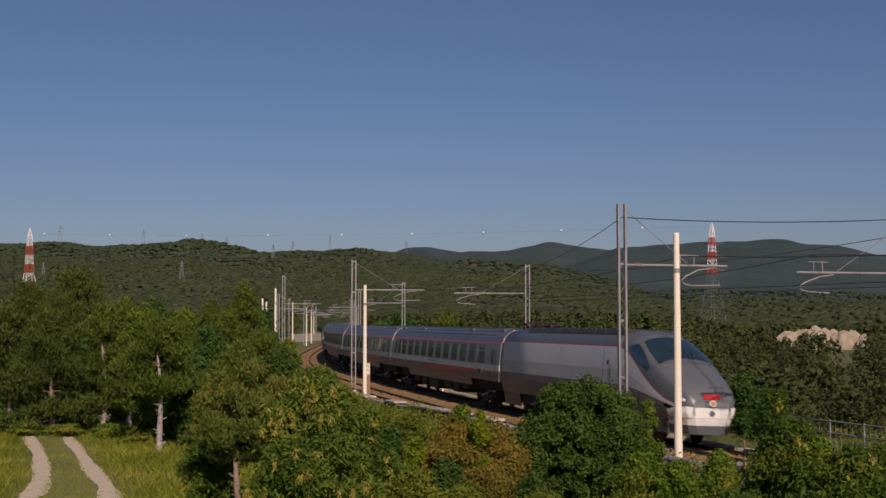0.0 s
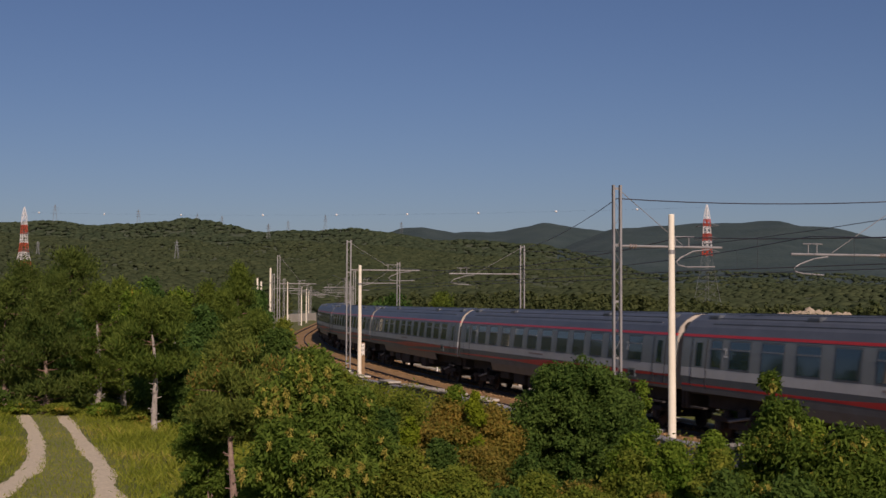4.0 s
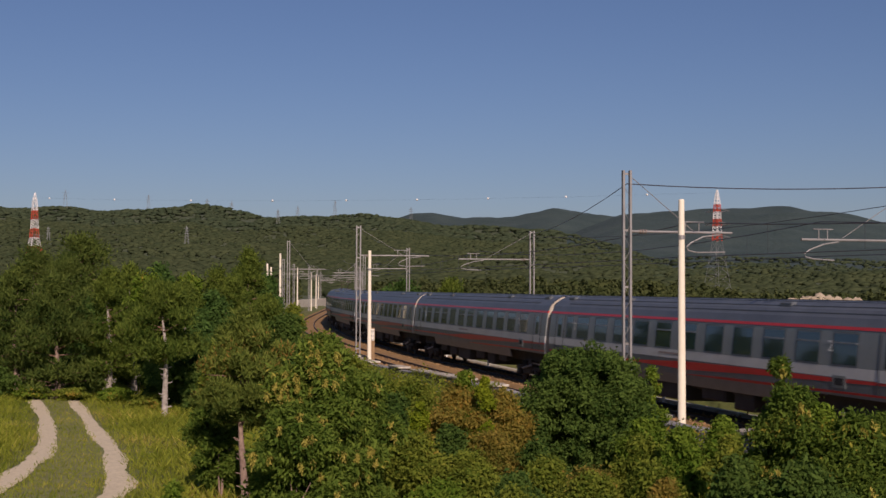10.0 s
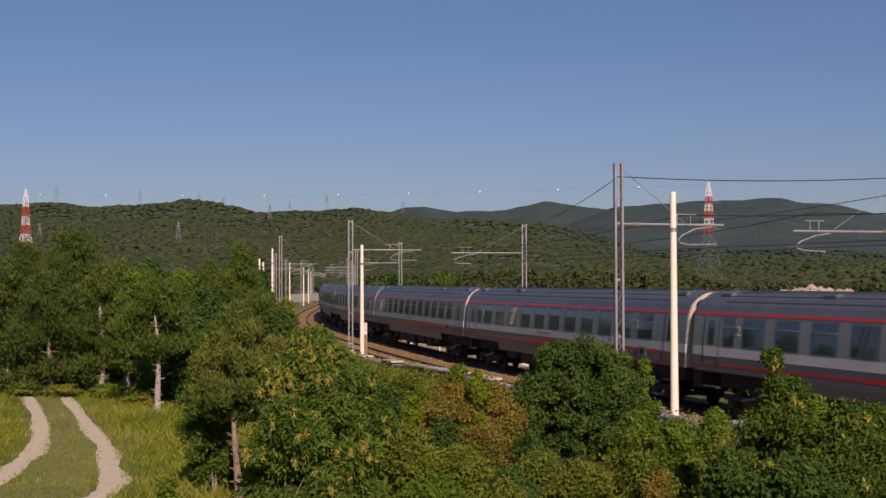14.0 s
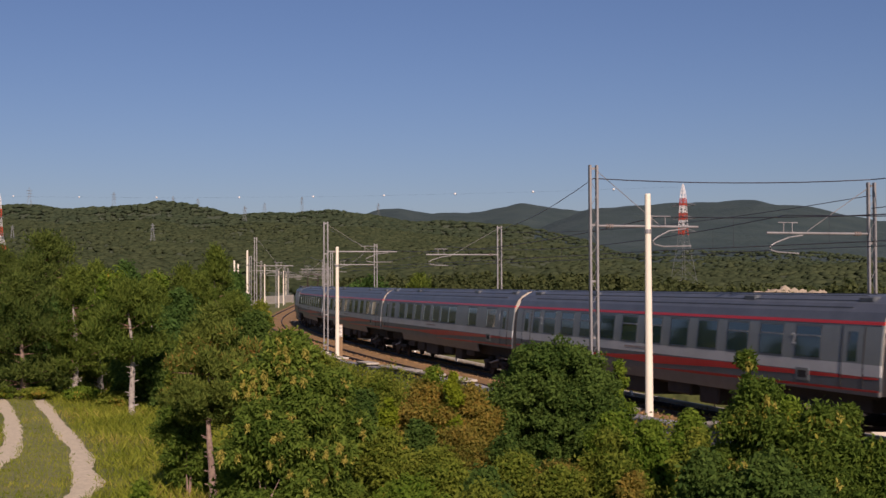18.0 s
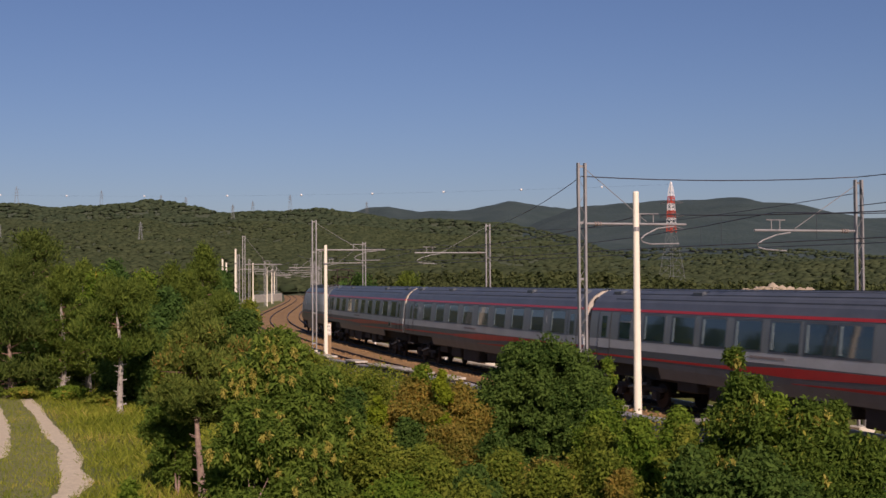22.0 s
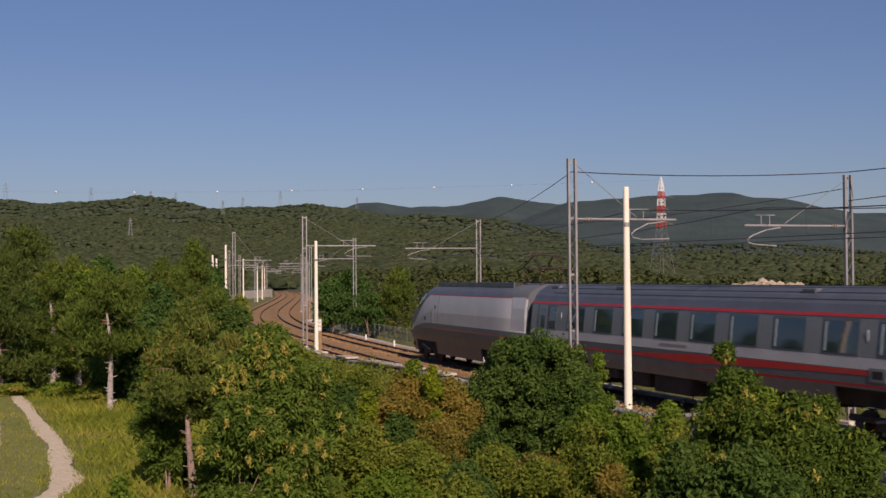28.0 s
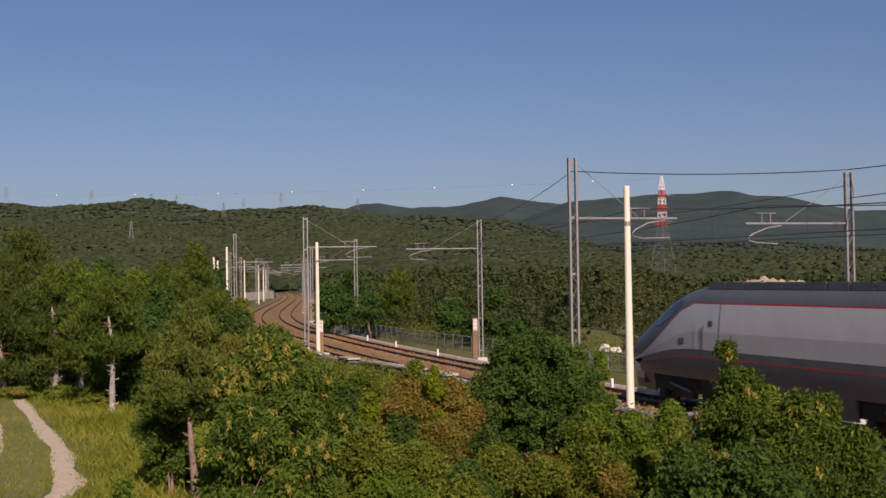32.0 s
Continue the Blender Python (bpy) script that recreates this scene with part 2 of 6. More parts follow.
def thing(name, label, category, m=None, group="", kind=""):
    ob = tagged(new(name), label, category, group, kind)
    if m is not None:
        ob.matrix_basis = m
    return ob


# ---- the line of the railway ----
ARC_C, ARC_R, ARC_S = Vector((635.824, 236.108)), 654.707, 125.0
# heading (radians from straight ahead) over length, where the arc eases out and bends back
EASE_S = [-260, -150, -100, -50, 0, 30, 50, 70, 90, 110, ARC_S]
EASE_A = [0.115, 0.11, 0.085, 0.063, 0.055, 0.054, 0.061, 0.085, 0.116, 0.154, ARC_S / ARC_R]
RAIL, CANT, NEAR = -0.68, 0.0427, 3.6   # rail level, slope of the canted tracks, spacing of the tracks


def eased():
    """Plan of the line behind the arc, metre by metre."""
    th = math.pi + ARC_S / ARC_R
    x, y = ARC_C.x + ARC_R * math.cos(th), ARC_C.y + ARC_R * math.sin(th)
    out = [(ARC_S, x, y)]
    for k in range(385):
        a = float(np.interp(ARC_S - k - 0.5, EASE_S, EASE_A))
        x, y = x - math.sin(a), y + math.cos(a)
        out.append((ARC_S - k - 1, x, y))
    return np.array(out[::-1])


EASED = eased()


def line(s, off=0.0):
    """Plan place and heading (radians, of travel) at s metres along the train's track; off metres to the near side."""
    s, off = float(s), float(off)
    if s >= ARC_S:
        a = s / ARC_R
        p = ARC_C - ARC_R * Vector((math.cos(a), math.sin(a)))
    else:
        a = float(np.interp(s, EASE_S, EASE_A))
        p = Vector((float(np.interp(s, EASED[:, 0], EASED[:, 1])), float(np.interp(s, EASED[:, 0], EASED[:, 2]))))
    return p - off * Vector((math.cos(a), math.sin(a))), math.atan2(-math.cos(a), math.sin(a))


def cant_z(off):
    """Rail level over the offset: each track leans by itself."""
    if off < 1.85:
        return RAIL + CANT * max(-2.6, off)
    return RAIL + 0.02 + CANT * (min(off, 5.0) - NEAR)


def on_line(s, off, z=0.0, turn=0.0):
    p, h = line(s, off)
    return pose(p.x, p.y, z, 0, 0, math.degrees(h) + turn)


# ---- ground ----
def smooth(a, b, x):
    t = np.clip((x - a) / (b - a), 0, 1)
    return t * t * (3 - 2 * t)


def line_offset(x, y):
    """Distance to the near side of the train's track."""
    far = np.interp(y, EASED[::-1, 2], EASED[::-1, 1]) - x
    return np.where(np.asarray(y) < EASED[-1, 2], np.hypot(x - ARC_C.x, y - ARC_C.y) - ARC_R, far)


def ridge(az, pts):
    a, h = zip(*pts)
    return np.interp(az, a, h)


# crest height angle (degrees) over azimuth (degrees, clockwise from ahead)
LEFT_RIDGE = [(-180, 3.0), (-40, 3.0), (-22, 3.1), (-16.9, 3.16), (-15.2, 3.07), (-13.4, 3.05), (-11.2, 3.26), (-9.9, 3.07), (-8.2, 2.79), (-6.2, 2.9), (-4.0, 2.93), (-2.0, 2.9), (0, 2.55), (5, 2.2), (7.6, 1.75), (9.6, 1.05), (15, 0.85), (30, 0.8), (180, 3.0)]
FAR_RIDGE = [(-180, 0.0), (-12, 1.5), (-6, 2.4), (-2.6, 2.95), (-0.8, 3.32), (0.7, 3.07), (2.3, 3.12), (2.9, 3.09), (4.6, 3.44), (6.3, 3.28), (7.8, 3.1), (10, 2.8), (40, 2.0), (180, 0.0)]
RIGHT_RIDGE = [(-180, 0.0), (2, 0.8), (6, 2.5), (7.8, 3.18), (10.1, 3.28), (12.5, 3.37), (15.0, 3.42), (17.3, 3.01), (18.9, 2.67), (21.2, 2.17), (26, 1.8), (32, 1.4), (180, 0.0)]


def ground_z(x, y):
    x, y = np.asarray(x, float), np.asarray(y, float)
    r, az = np.hypot(x, y), np.degrees(np.arctan2(x, y))
    off = line_offset(x, y)
    z = -0.02 - 0.25 * smooth(-4, -25, off) * smooth(600, 60, r) + 2.4 * smooth(13, 2, r)
    z = z - 0.62 * smooth(24, 7, np.abs(off)) * smooth(700, 450, r)
    z = z - 0.6 * smooth(5.1, 6.6, off) * smooth(19, 11, off) * smooth(-14, -5, x) * smooth(150, 90, r)
    k = np.clip(y, 1, None)
    z = z + np.tan(np.radians(ridge(az, LEFT_RIDGE))) * 1900 * smooth(260, 1900, r) ** 1.25 * smooth(2900, 1900, r)
    for hill in (np.tan(np.radians(ridge(az, FAR_RIDGE))) * 4100 * smooth(2300, 4100, r), np.tan(np.radians(ridge(az, RIGHT_RIDGE))) * 3000 * smooth(900, 3000, r) ** 1.4 * smooth(4000, 3000, r)):
        z = np.where(hill > 0, np.maximum(z, hill), z)
    z = z - 2.3 * smooth(9, 14, az) * smooth(45, 90, r) * smooth(1000, 450, r)
    wob = np.sin(x / 61.0) * np.cos(y / 83.0) + 0.6 * np.sin(x / 23.0 + y / 31.0)
    z = z + wob * smooth(80, 900, r) * 5.0 * smooth(12, 70, np.abs(off))
    return z


def build_ground():
    az = np.radians(np.concatenate([np.arange(-180, -34, 3.0), np.arange(-34, 34, 0.3), np.arange(34, 180, 3.0)]))
    r = np.concatenate([[0.0, 3, 6, 9], np.arange(11, 60, 0.9), np.geomspace(60, 4600, 130)])
    A, R = np.meshgrid(az, r)
    x, y = R * np.sin(A), R * np.cos(A)
    z = ground_z(x, y)
    off = line_offset(x, y)
    bed = (off > -4.2) & (off < 5.6) & (y > -30) & (y < 430)
    z = np.where(bed, np.minimum(z, -1.45), z)
    v = np.stack([x, y, z], -1).reshape(-1, 3)
    nr, na = A.shape
    i, j = np.meshgrid(np.arange(nr - 1), np.arange(na), indexing="ij")
    j2 = (j + 1) % na
    f = np.stack([i * na + j, i * na + j2, (i + 1) * na + j2, (i + 1) * na + j], -1).reshape(-1, 4)[:, ::-1]
    ob = tagged(part("ground", raw("ground", v, f, True), "earth"), "grassy karst ground running out to wooded hills", "ground", kind="structure")
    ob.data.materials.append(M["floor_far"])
    ob.data.materials.append(M["floor_haze"])
    # Far slopes, nearer on the right, take the colour with haze painted in.
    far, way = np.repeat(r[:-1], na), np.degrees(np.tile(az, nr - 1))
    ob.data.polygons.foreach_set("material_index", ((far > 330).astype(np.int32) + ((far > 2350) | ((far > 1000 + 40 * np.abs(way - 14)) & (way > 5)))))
    return ob


M["earth"] = material("dry_grass_earth", (0.085, 0.105, 0.022), (0.17, 0.165, 0.045), 0.12, 0.95, bump=0.03, fine=3)
build_ground()


def strip(name, ss, prof, mat, smooth_=False):
    """A band swept along the railway; prof: (off, z) points."""
    v, f, k = [], [], len(prof)
    for a, s in enumerate(ss):
        for o, z in prof:
            p, h = line(s, o)
            v.append((p.x, p.y, z))
        if a:
            for b in range(k - 1):
                q = (a - 1) * k + b
                f.append((q, q + 1, q + k + 1, q + k))
    me = raw(name, v, f, smooth_)
    me.materials.append(M[mat])
    return me


SS = list(np.arange(-230, 261, 5.0))
bed = [(-3.9, -1.6), (-3.0, cant_z(-2.6) - 0.22), (-1.5, cant_z(-1.5) - 0.15), (0, RAIL - 0.15), (1.4, cant_z(1.4) - 0.15), (1.9, cant_z(1.4) - 0.2), (2.5, cant_z(2.5) - 0.15), (3.6, cant_z(3.6) - 0.15), (4.9, cant_z(4.9) - 0.16), (5.6, cant_z(4.9) - 0.3), (6.4, -1.6)]
tagged(part("ballast_bed", strip("ballast_bed", SS, bed, "ballast"), None), "brown ballast bed of a double track railway", "ballast", kind="structure")


def build_track(centre, label):
    t = thing("railway_track", label, "railway track", kind="structure")
    for g in (-0.75, 0.75):
        o = centre + g
        z = cant_z(o)
        sec = [(o - 0.07, z - 0.15), (o - 0.02, z - 0.12), (o - 0.036, z - 0.03), (o - 0.036, z), (o + 0.036, z), (o + 0.036, z - 0.03), (o + 0.02, z - 0.12), (o + 0.07, z - 0.15)]
        rail = part("rail", strip("rail", SS, sec, "rust"), None, t)
        part("rail_head", strip("rail_head", SS, [(o - 0.03, z + 0.004), (o + 0.03, z + 0.004)], "shiny"), None, rail, "polished running surface")
    return t


build_track(0.0, "rusty steel rails of the far track on ballast")
build_track(NEAR, "rusty steel rails of the near track on ballast")

# ---- masts and catenary ----
def lattice_mast(h):
    """A tall mast of two channel legs with flat ties between them, at the origin."""
    t = thing("lattice_mast", "tall grey galvanised steel lattice mast beside the railway", "catenary mast", group="lattice masts")
    w = 0.115
    for y in (-w, w):
        bm = bmesh.new()
        box(bm, -0.06, y - 0.036, -0.6, 0.06, y + 0.036, h, 0.008)
        part("leg", bm, "galv", t)
    n = max(3, round(h / 2.1))
    for i in range(n + 1):
        z = 0.4 + i * (h - 0.5) / n
        bm = bmesh.new()
        box(bm, -0.068, -w, z - 0.035, -0.06, w, z + 0.035)
        part("tie_plate", bm, "galv", t)
    bm = bmesh.new()
    k = int((h - 0.6) / 0.38)
    for i in range(k):
        z, d = 0.45 + 0.38 * i, w if i % 2 else -w
        bar(bm, (0.05, -d, z), (0.05, d, z + 0.38), 0.008, 4)
    part("lacing", bm, "galv", t, "zigzag lacing bars between the legs")
    bm = bmesh.new()
    box(bm, -0.3, -0.3, -0.7, 0.3, 0.3, 0.02, 0.03)
    part("footing", bm, "concrete", t)
    return t


def cantilever(t, side, za, reach, top):
    """The arm of a mast: a level tube, a tie rod, an insulator and the hooked steady arm. side: +1 reaches to local +y."""
    arm = part("cantilever_arm", bar(bmesh.new(), (0, side * 0.1, za), (0, side * reach, za), 0.04, 8), "galv", t)
    bm = bmesh.new()
    bar(bm, (0, side * 0.15, top - 0.2), (0, side * reach * 0.62, za + 0.06), 0.012, 5)
    part("tie_rod", bm, "galv", t)
    bm = bmesh.new()
    for k in range(3):
        bar(bm, (0, side * (0.42 + 0.09 * k), za), (0, side * (0.46 + 0.09 * k), za), 0.07, 10)
    part("insulator", bm, "porcelain", t)
    bm = bmesh.new()
    k0, k1 = (0.55, 0.68) if side > 0 else (0.76, 0.84)
    for k in (k0, k1):
        bar(bm, (0, side * reach * k, za), (0, side * reach * k, za + 0.32), 0.018, 6)
    bar(bm, (0, side * reach * (k0 - 0.05), za + 0.32), (0, side * reach * (k1 + 0.05), za + 0.32), 0.018, 6)
    part("messenger_clamp", bm, "galv", t)
    bm = bmesh.new()
    y = side * reach
    if side > 0:
        pts = [(0.88, -0.06), (0.72, -0.13), (0.6, -0.33), (0.56, -0.45), (0.58, -0.56), (0.66, -0.62), (0.93, -0.60)]
    else:
        pts = [(0.66, -0.06), (0.79, -0.13), (0.92, -0.30), (0.97, -0.42), (0.96, -0.52), (0.89, -0.58), (0.70, -0.62)]
    part("steady_arm", pipe(bm, [(0, y * a, za + b) for a, b in pts], 0.024, 6), "galv", t)


def concrete_pole(h):
    t = thing("concrete_pole", "cream whitewashed tapered concrete pole beside the track", "pole", group="concrete poles")
    bm = bmesh.new()
    bar(bm, (0, 0, -0.7), (0, 0, h), 0.122, 16, 0.085)
    part("shaft", bm, "pole", t)
    bm = bmesh.new()
    bar(bm, (0, 0, h), (0, 0, h + 0.04), 0.088, 16, 0.07)
    part("cap", bm, "pole", t)
    bm = bmesh.new()
    bar(bm, (0, 0, h * 0.82), (0, 0, h * 0.82 + 0.12), 0.105, 12)
    part("clamp_band", bm, "galv", t, "grey steel clamp band")
    return t


# s, side offset, foot height, mast top, arm height, arm side
MASTS = [(198.23, 5.7, 0.0, 7.41, 5.55, 1, 3.6), (160.9, 6.2, -0.2, 7.41, 5.66, 1, 4.25), (165.68, -2.9, -0.8, 7.03, 5.39, -1, 4.3), (129.22, -2.9, -0.8, 7.1, 5.34, -1, 3.5),
         (200.22, -2.9, -0.8, 6.91, 5.3, -1, 3.8), (111.0, 6.1, -0.8, 8.27, 5.5, 1, 3.6), (94.0, -2.53, -0.9, 7.2, 5.35, -1, 3.4), (57.0, -2.45, -0.9, 7.1, 5.35, -1, 3.4),
         (72.0, 6.85, -0.8, 7.3, 5.4, 1, 3.6), (36.0, 7.36, -0.8, 7.3, 5.4, 1, 3.6), (1.0, 6.84, -0.8, 7.3, 5.4, 1, 3.6), (-62.0, 7.15, -0.8, 7.2, 5.3, 1, 3.6), (-35.0, -2.45, -0.9, 7.1, 5.3, -1, 3.4),
         (-30.0, 6.75, -0.8, 7.2, 5.3, 1, 3.6), (22.0, -2.45, -0.9, 7.1, 5.3, -1, 3.4), (-95.0, 7.9, -0.8, 7.2, 5.3, 1, 3.6), (-149.0, -2.5, -0.9, 6.6, 5.2, -1, 3.4), (233.0, 5.7, 0.0, 7.4, 5.5, 1, 3.5), (234.0, -2.9, -0.8, 7.0, 5.35, -1, 3.7)]
for s, o, z0, top, za, side, reach in MASTS:
    t = lattice_mast(top - z0)
    cantilever(t, side, za - z0, reach, top - z0)
    t.matrix_basis = on_line(s, o, z0)

# s, offset, foot, top
POLES = [(200.4, 5.0, 0.13, 6.36), (163.38, 6.0, -0.26, 5.84), (119.7, 7.22, -0.8, 6.74), (116.0, 8.25, -0.8, 5.9), (107.0, 7.7, -0.8, 5.7), (15.2, 8.09, -0.8, 7.0), (-6.0, 6.78, -0.8, 6.4), (-25.0, 6.73, -0.8, 6.2), (-122.0, 8.69, -0.8, 6.5)]
for s, o, z0, top in POLES:
    concrete_pole(top - z0).matrix_basis = on_line(s, o, z0)

# ---- the train ----
COACH, LOCO = 26.1, 18.95
SIDE = [(1.27, 0.38), (1.31, 0.52), (1.385, 0.75), (1.42, 1.0), (1.43, 1.42), (1.43, 1.76), (1.397, 2.35), (1.357, 2.81), (1.348, 2.89), (1.32, 2.97)]
ROOF = [(1.32, 2.97), (1.22, 3.23), (1.02, 3.48), (0.7, 3.70), (0.35, 3.77), (0.0, 3.79)]


def side_y(z):
    return float(np.interp(z, [p[1] for p in SIDE], [p[0] for p in SIDE]))


def panel(bm, x0, x1, z0, z1, side, proud=0.0, steps=3, z0b=None, z1b=None):
    """A strip of the coach's side between two heights, closed to a thin slab."""
    z0b, z1b = z0 if z0b is None else z0b, z1 if z1b is None else z1b
    rings = []
    for x, a, b in ((x0, z0, z1), (x1, z0b, z1b)):
        zs = [a + (b - a) * i / steps for i in range(steps + 1)]
        rings.append([bm.verts.new((x, side * (side_y(z) + proud), z)) for z in zs] + [bm.verts.new((x, side * (side_y(z) - 0.06), z)) for z in reversed(zs)])
    n = len(rings[0])
    for i in range(n):
        j = (i + 1) % n
        bm.faces.new((rings[0][i], rings[1][i], rings[1][j], rings[0][j]))
    for r in rings:
        bm.faces.new(r)
    bmesh.ops.recalc_face_normals(bm, faces=bm.faces)
    return bm


def wheelset_bogie(parent, x, wheel_r=0.44, axle=1.28):
    """A two-axle bogie standing on the rails: frame, wheelsets, axle boxes, springs and dampers."""
    me = bmesh.new()
    for y in (-1.0, 1.0):
        box(me, x - axle - 0.5, y - 0.09, RAIL + 0.56, x + axle + 0.5, y + 0.09, RAIL + 0.74, 0.03)
        box(me, x - 0.55, y - 0.12, RAIL + 0.38, x + 0.55, y + 0.12, RAIL + 0.66, 0.03)
    box(me, x - 0.25, -1.0, RAIL + 0.5, x + 0.25, 1.0, RAIL + 1.05)
    bg = part("bogie", me, "t_under", parent, "dark grimy bogie frame")
    for dx in (-axle, axle):
        me = bmesh.new()
        for y in (-0.75, 0.75):
            bar(me, (x + dx, y - 0.06, RAIL + wheel_r), (x + dx, y + 0.06, RAIL + wheel_r), wheel_r, 20)
            bar(me, (x + dx, y - 0.14, RAIL + wheel_r), (x + dx, y + 0.14, RAIL + wheel_r), 0.13, 10)
        bar(me, (x + dx, -0.8, RAIL + wheel_r), (x + dx, 0.8, RAIL + wheel_r), 0.08, 8)
        part("wheelset", me, "rust", bg, "steel wheelset with worn tyres")
        for y in (-1.05, 1.05):
            me = bmesh.new()
            box(me, x + dx - 0.17, y - 0.1, RAIL + 0.3, x + dx + 0.17, y + 0.1, RAIL + 0.6, 0.03)
            part("axle_box", me, "t_under", bg)
            me = bmesh.new()
            for k in range(5):
                bar(me, (x + dx * 0.62, y, RAIL + 0.70 + 0.055 * k), (x + dx * 0.62, y, RAIL + 0.735 + 0.055 * k), 0.12, 9)
            part("spring", me, "t_under", bg)
    for y in (-1.16, 1.16):
        part("damper", bar(bmesh.new(), (x - 0.5, y, RAIL + 0.62), (x + 0.75, y, RAIL + 0.82), 0.045, 7), "t_mid", bg, "grey yaw damper")
    return bg


def loft(bm, prof, x0, x1):
    pts = [(y, z) for y, z in prof] + [(-y, z) for y, z in reversed(prof[:-1])]
    a = [bm.verts.new((x0, y, z)) for y, z in pts]
    b = [bm.verts.new((x1, y, z)) for y, z in pts]
    for i in range(len(pts) - 1):
        bm.faces.new((a[i], b[i], b[i + 1], a[i + 1]))
    return bm


def coach(kind):
    """A coach, its rear end at x = 0, running to +x; kind 0: narrow windows with hoppers, kind 1: wide sealed windows."""
    L = COACH - 0.46
    c = thing("passenger_coach", "grey passenger coach with red stripes and tinted windows on the rails", "train coach", group="train coaches")
    bm = bmesh.new()
    loft(bm, ROOF, 0.0, L)
    part("roof", bm, "t_roof", c, "slate grey ribbed metal roof")
    for k in range(9):
        bm = bmesh.new()
        ys = [0.0, 0.32, 0.62, 0.9, 1.12][abs(k - 4)] * (1 if k > 4 else -1)
        z = float(np.interp(abs(ys), [p[0] for p in reversed(ROOF)], [p[1] for p in reversed(ROOF)]))
        box(bm, 1.6, ys - 0.02, z - 0.03, L - 1.6, ys + 0.02, z + 0.022)
        part("roof_rib", bm, "t_roof", c)
    for x in (1.3, 7.0, 18.5, L - 1.3):
        bm = bmesh.new()
        box(bm, x - 0.35, -0.95, 3.5, x + 0.35, 0.95, 3.70, 0.05)
        part("roof_vent", bm, "t_dark", c)
    for end, x in ((0, 0.0), (1, L)):
        bm = bmesh.new()
        pts = [(0, y, z) for y, z in SIDE + ROOF[1:]] + [(0, -y, z) for y, z in reversed(SIDE + ROOF[1:-1])]
        d = 0.05 if end else -0.05
        va = [bm.verts.new((x - d * 1.0, p[1] * 0.985, 0.86 + max(0.0, p[2] - 0.86) * 0.99)) for p in pts]
        vb = [bm.verts.new((x, p[1] * 0.965, 0.88 + max(0.0, p[2] - 0.88) * 0.98)) for p in pts]
        bm.faces.new(va if end else va[::-1]), bm.faces.new(vb if end else vb[::-1])
        for i in range(len(pts)):
            j = (i + 1) % len(pts)
            bm.faces.new((va[i], va[j], vb[j], vb[i]))
        bmesh.ops.recalc_face_normals(bm, faces=bm.faces)
        part("end_wall", bm, "t_end", c, "pale cream end wall")
        bm = bmesh.new()
        xo = x + (0.22 if end else -0.22)
        box(bm, min(x, xo), -1.08, 0.9, max(x, xo), 1.08, 3.42, 0.12)
        part("gangway", bm, "t_rubber", c, "black rubber gangway bellows")
        bm = bmesh.new()
        for y in (-0.5, 0.5):
            bar(bm, (x, y, 1.02), (xo, y, 1.02), 0.16, 10)
        box(bm, min(x, xo), -1.1, 0.15, max(x, xo), 1.1, 0.86, 0.04)
        part("buffer", bm, "t_under", c, "dark coupling and buffers")
    z0, z1 = 1.81, 2.74
    if kind == 0:
        wide, xs = 1.15, [13.05 + (i - 5) * 1.865 for i in range(11)]
    elif kind == 1:
        wide, xs = 1.45, [4.28 + 2.33 * i for i in range(9)]
    else:
        wide, xs = 1.40, [4.95, 6.9, 8.8, 10.75, 12.65, 14.35, 15.85, 19.4, 22.4]
    n = len(xs)
    small = {0: [(2.0, 2.6)], 1: [(1.8, 2.4)], 2: [(2.4, 3.2)]}[kind]
    wins = [(x - wide / 2, x + wide / 2) for x in xs] + small
    doors = [(0.75, 1.65), (L - 1.65, L - 0.75)]
    for side in (-1, 1):
        bm = bmesh.new()
        panel(bm, 0, L, 2.87, 2.97, side, 0.012, 1)
        part("cantrail_stripe", bm, "t_red", c, "thin red stripe under the roof")
        bm = bmesh.new()
        panel(bm, 0, L, 1.73, 2.87, side, 0, 5)
        part("window_band", bm, "t_grey", c, "mid grey painted window band")
        bm = bmesh.new()
        panel(bm, 0, L, 1.40, 1.73, side, 0, 2)
        part("waist_band", bm, "t_waist", c, "light grey waist band")
        bm = bmesh.new()
        panel(bm, 0, L, 1.0, 1.40, side, 0, 3)
        part("lower_band", bm, "t_dark", c, "dark grey lower band")
        bm = bmesh.new()
        panel(bm, 5.3, L - 5.3, 0.43, 1.0, side, 0, 3)
        part("skirt", bm, "t_mid", c, "dusty grey skirt panel")
        for xa, xb in ((0.05, 5.3), (L - 5.3, L - 0.05)):
            bm = bmesh.new()
            panel(bm, xa, xb, 0.84, 1.0, side, 0, 2)
            part("skirt", bm, "t_mid", c, "dusty grey skirt panel above the bogie")
        # the red wave: thick under the waist at mid-coach, thin towards the ends
        for xa, xb, a0, a1, b0, b1 in ((0.1, 9.0, 1.06, 1.13, 1.08, 1.17), (9.0, 13.0, 1.08, 1.17, 1.02, 1.33), (13.0, 17.5, 1.02, 1.33, 1.16, 1.37), (17.5, L - 0.1, 1.16, 1.37, 1.32, 1.38), (13.0, 16.0, 0.84, 0.86, 0.84, 0.93), (16.0, L - 0.1, 0.84, 0.93, 0.96, 1.02)):
            bm = bmesh.new()
            panel(bm, xa, xb, a0, a1, side, 0.008, 1, b0, b1)
            part("red_wave", bm, "t_red", c, "painted red wave stripe")
        bm = bmesh.new()
        panel(bm, 21.85, 22.5, 1.08, 1.46, side, 0.016, 1)
        pl = part("destination_plate", bm, "t_grey", c, "pale framed destination plate")
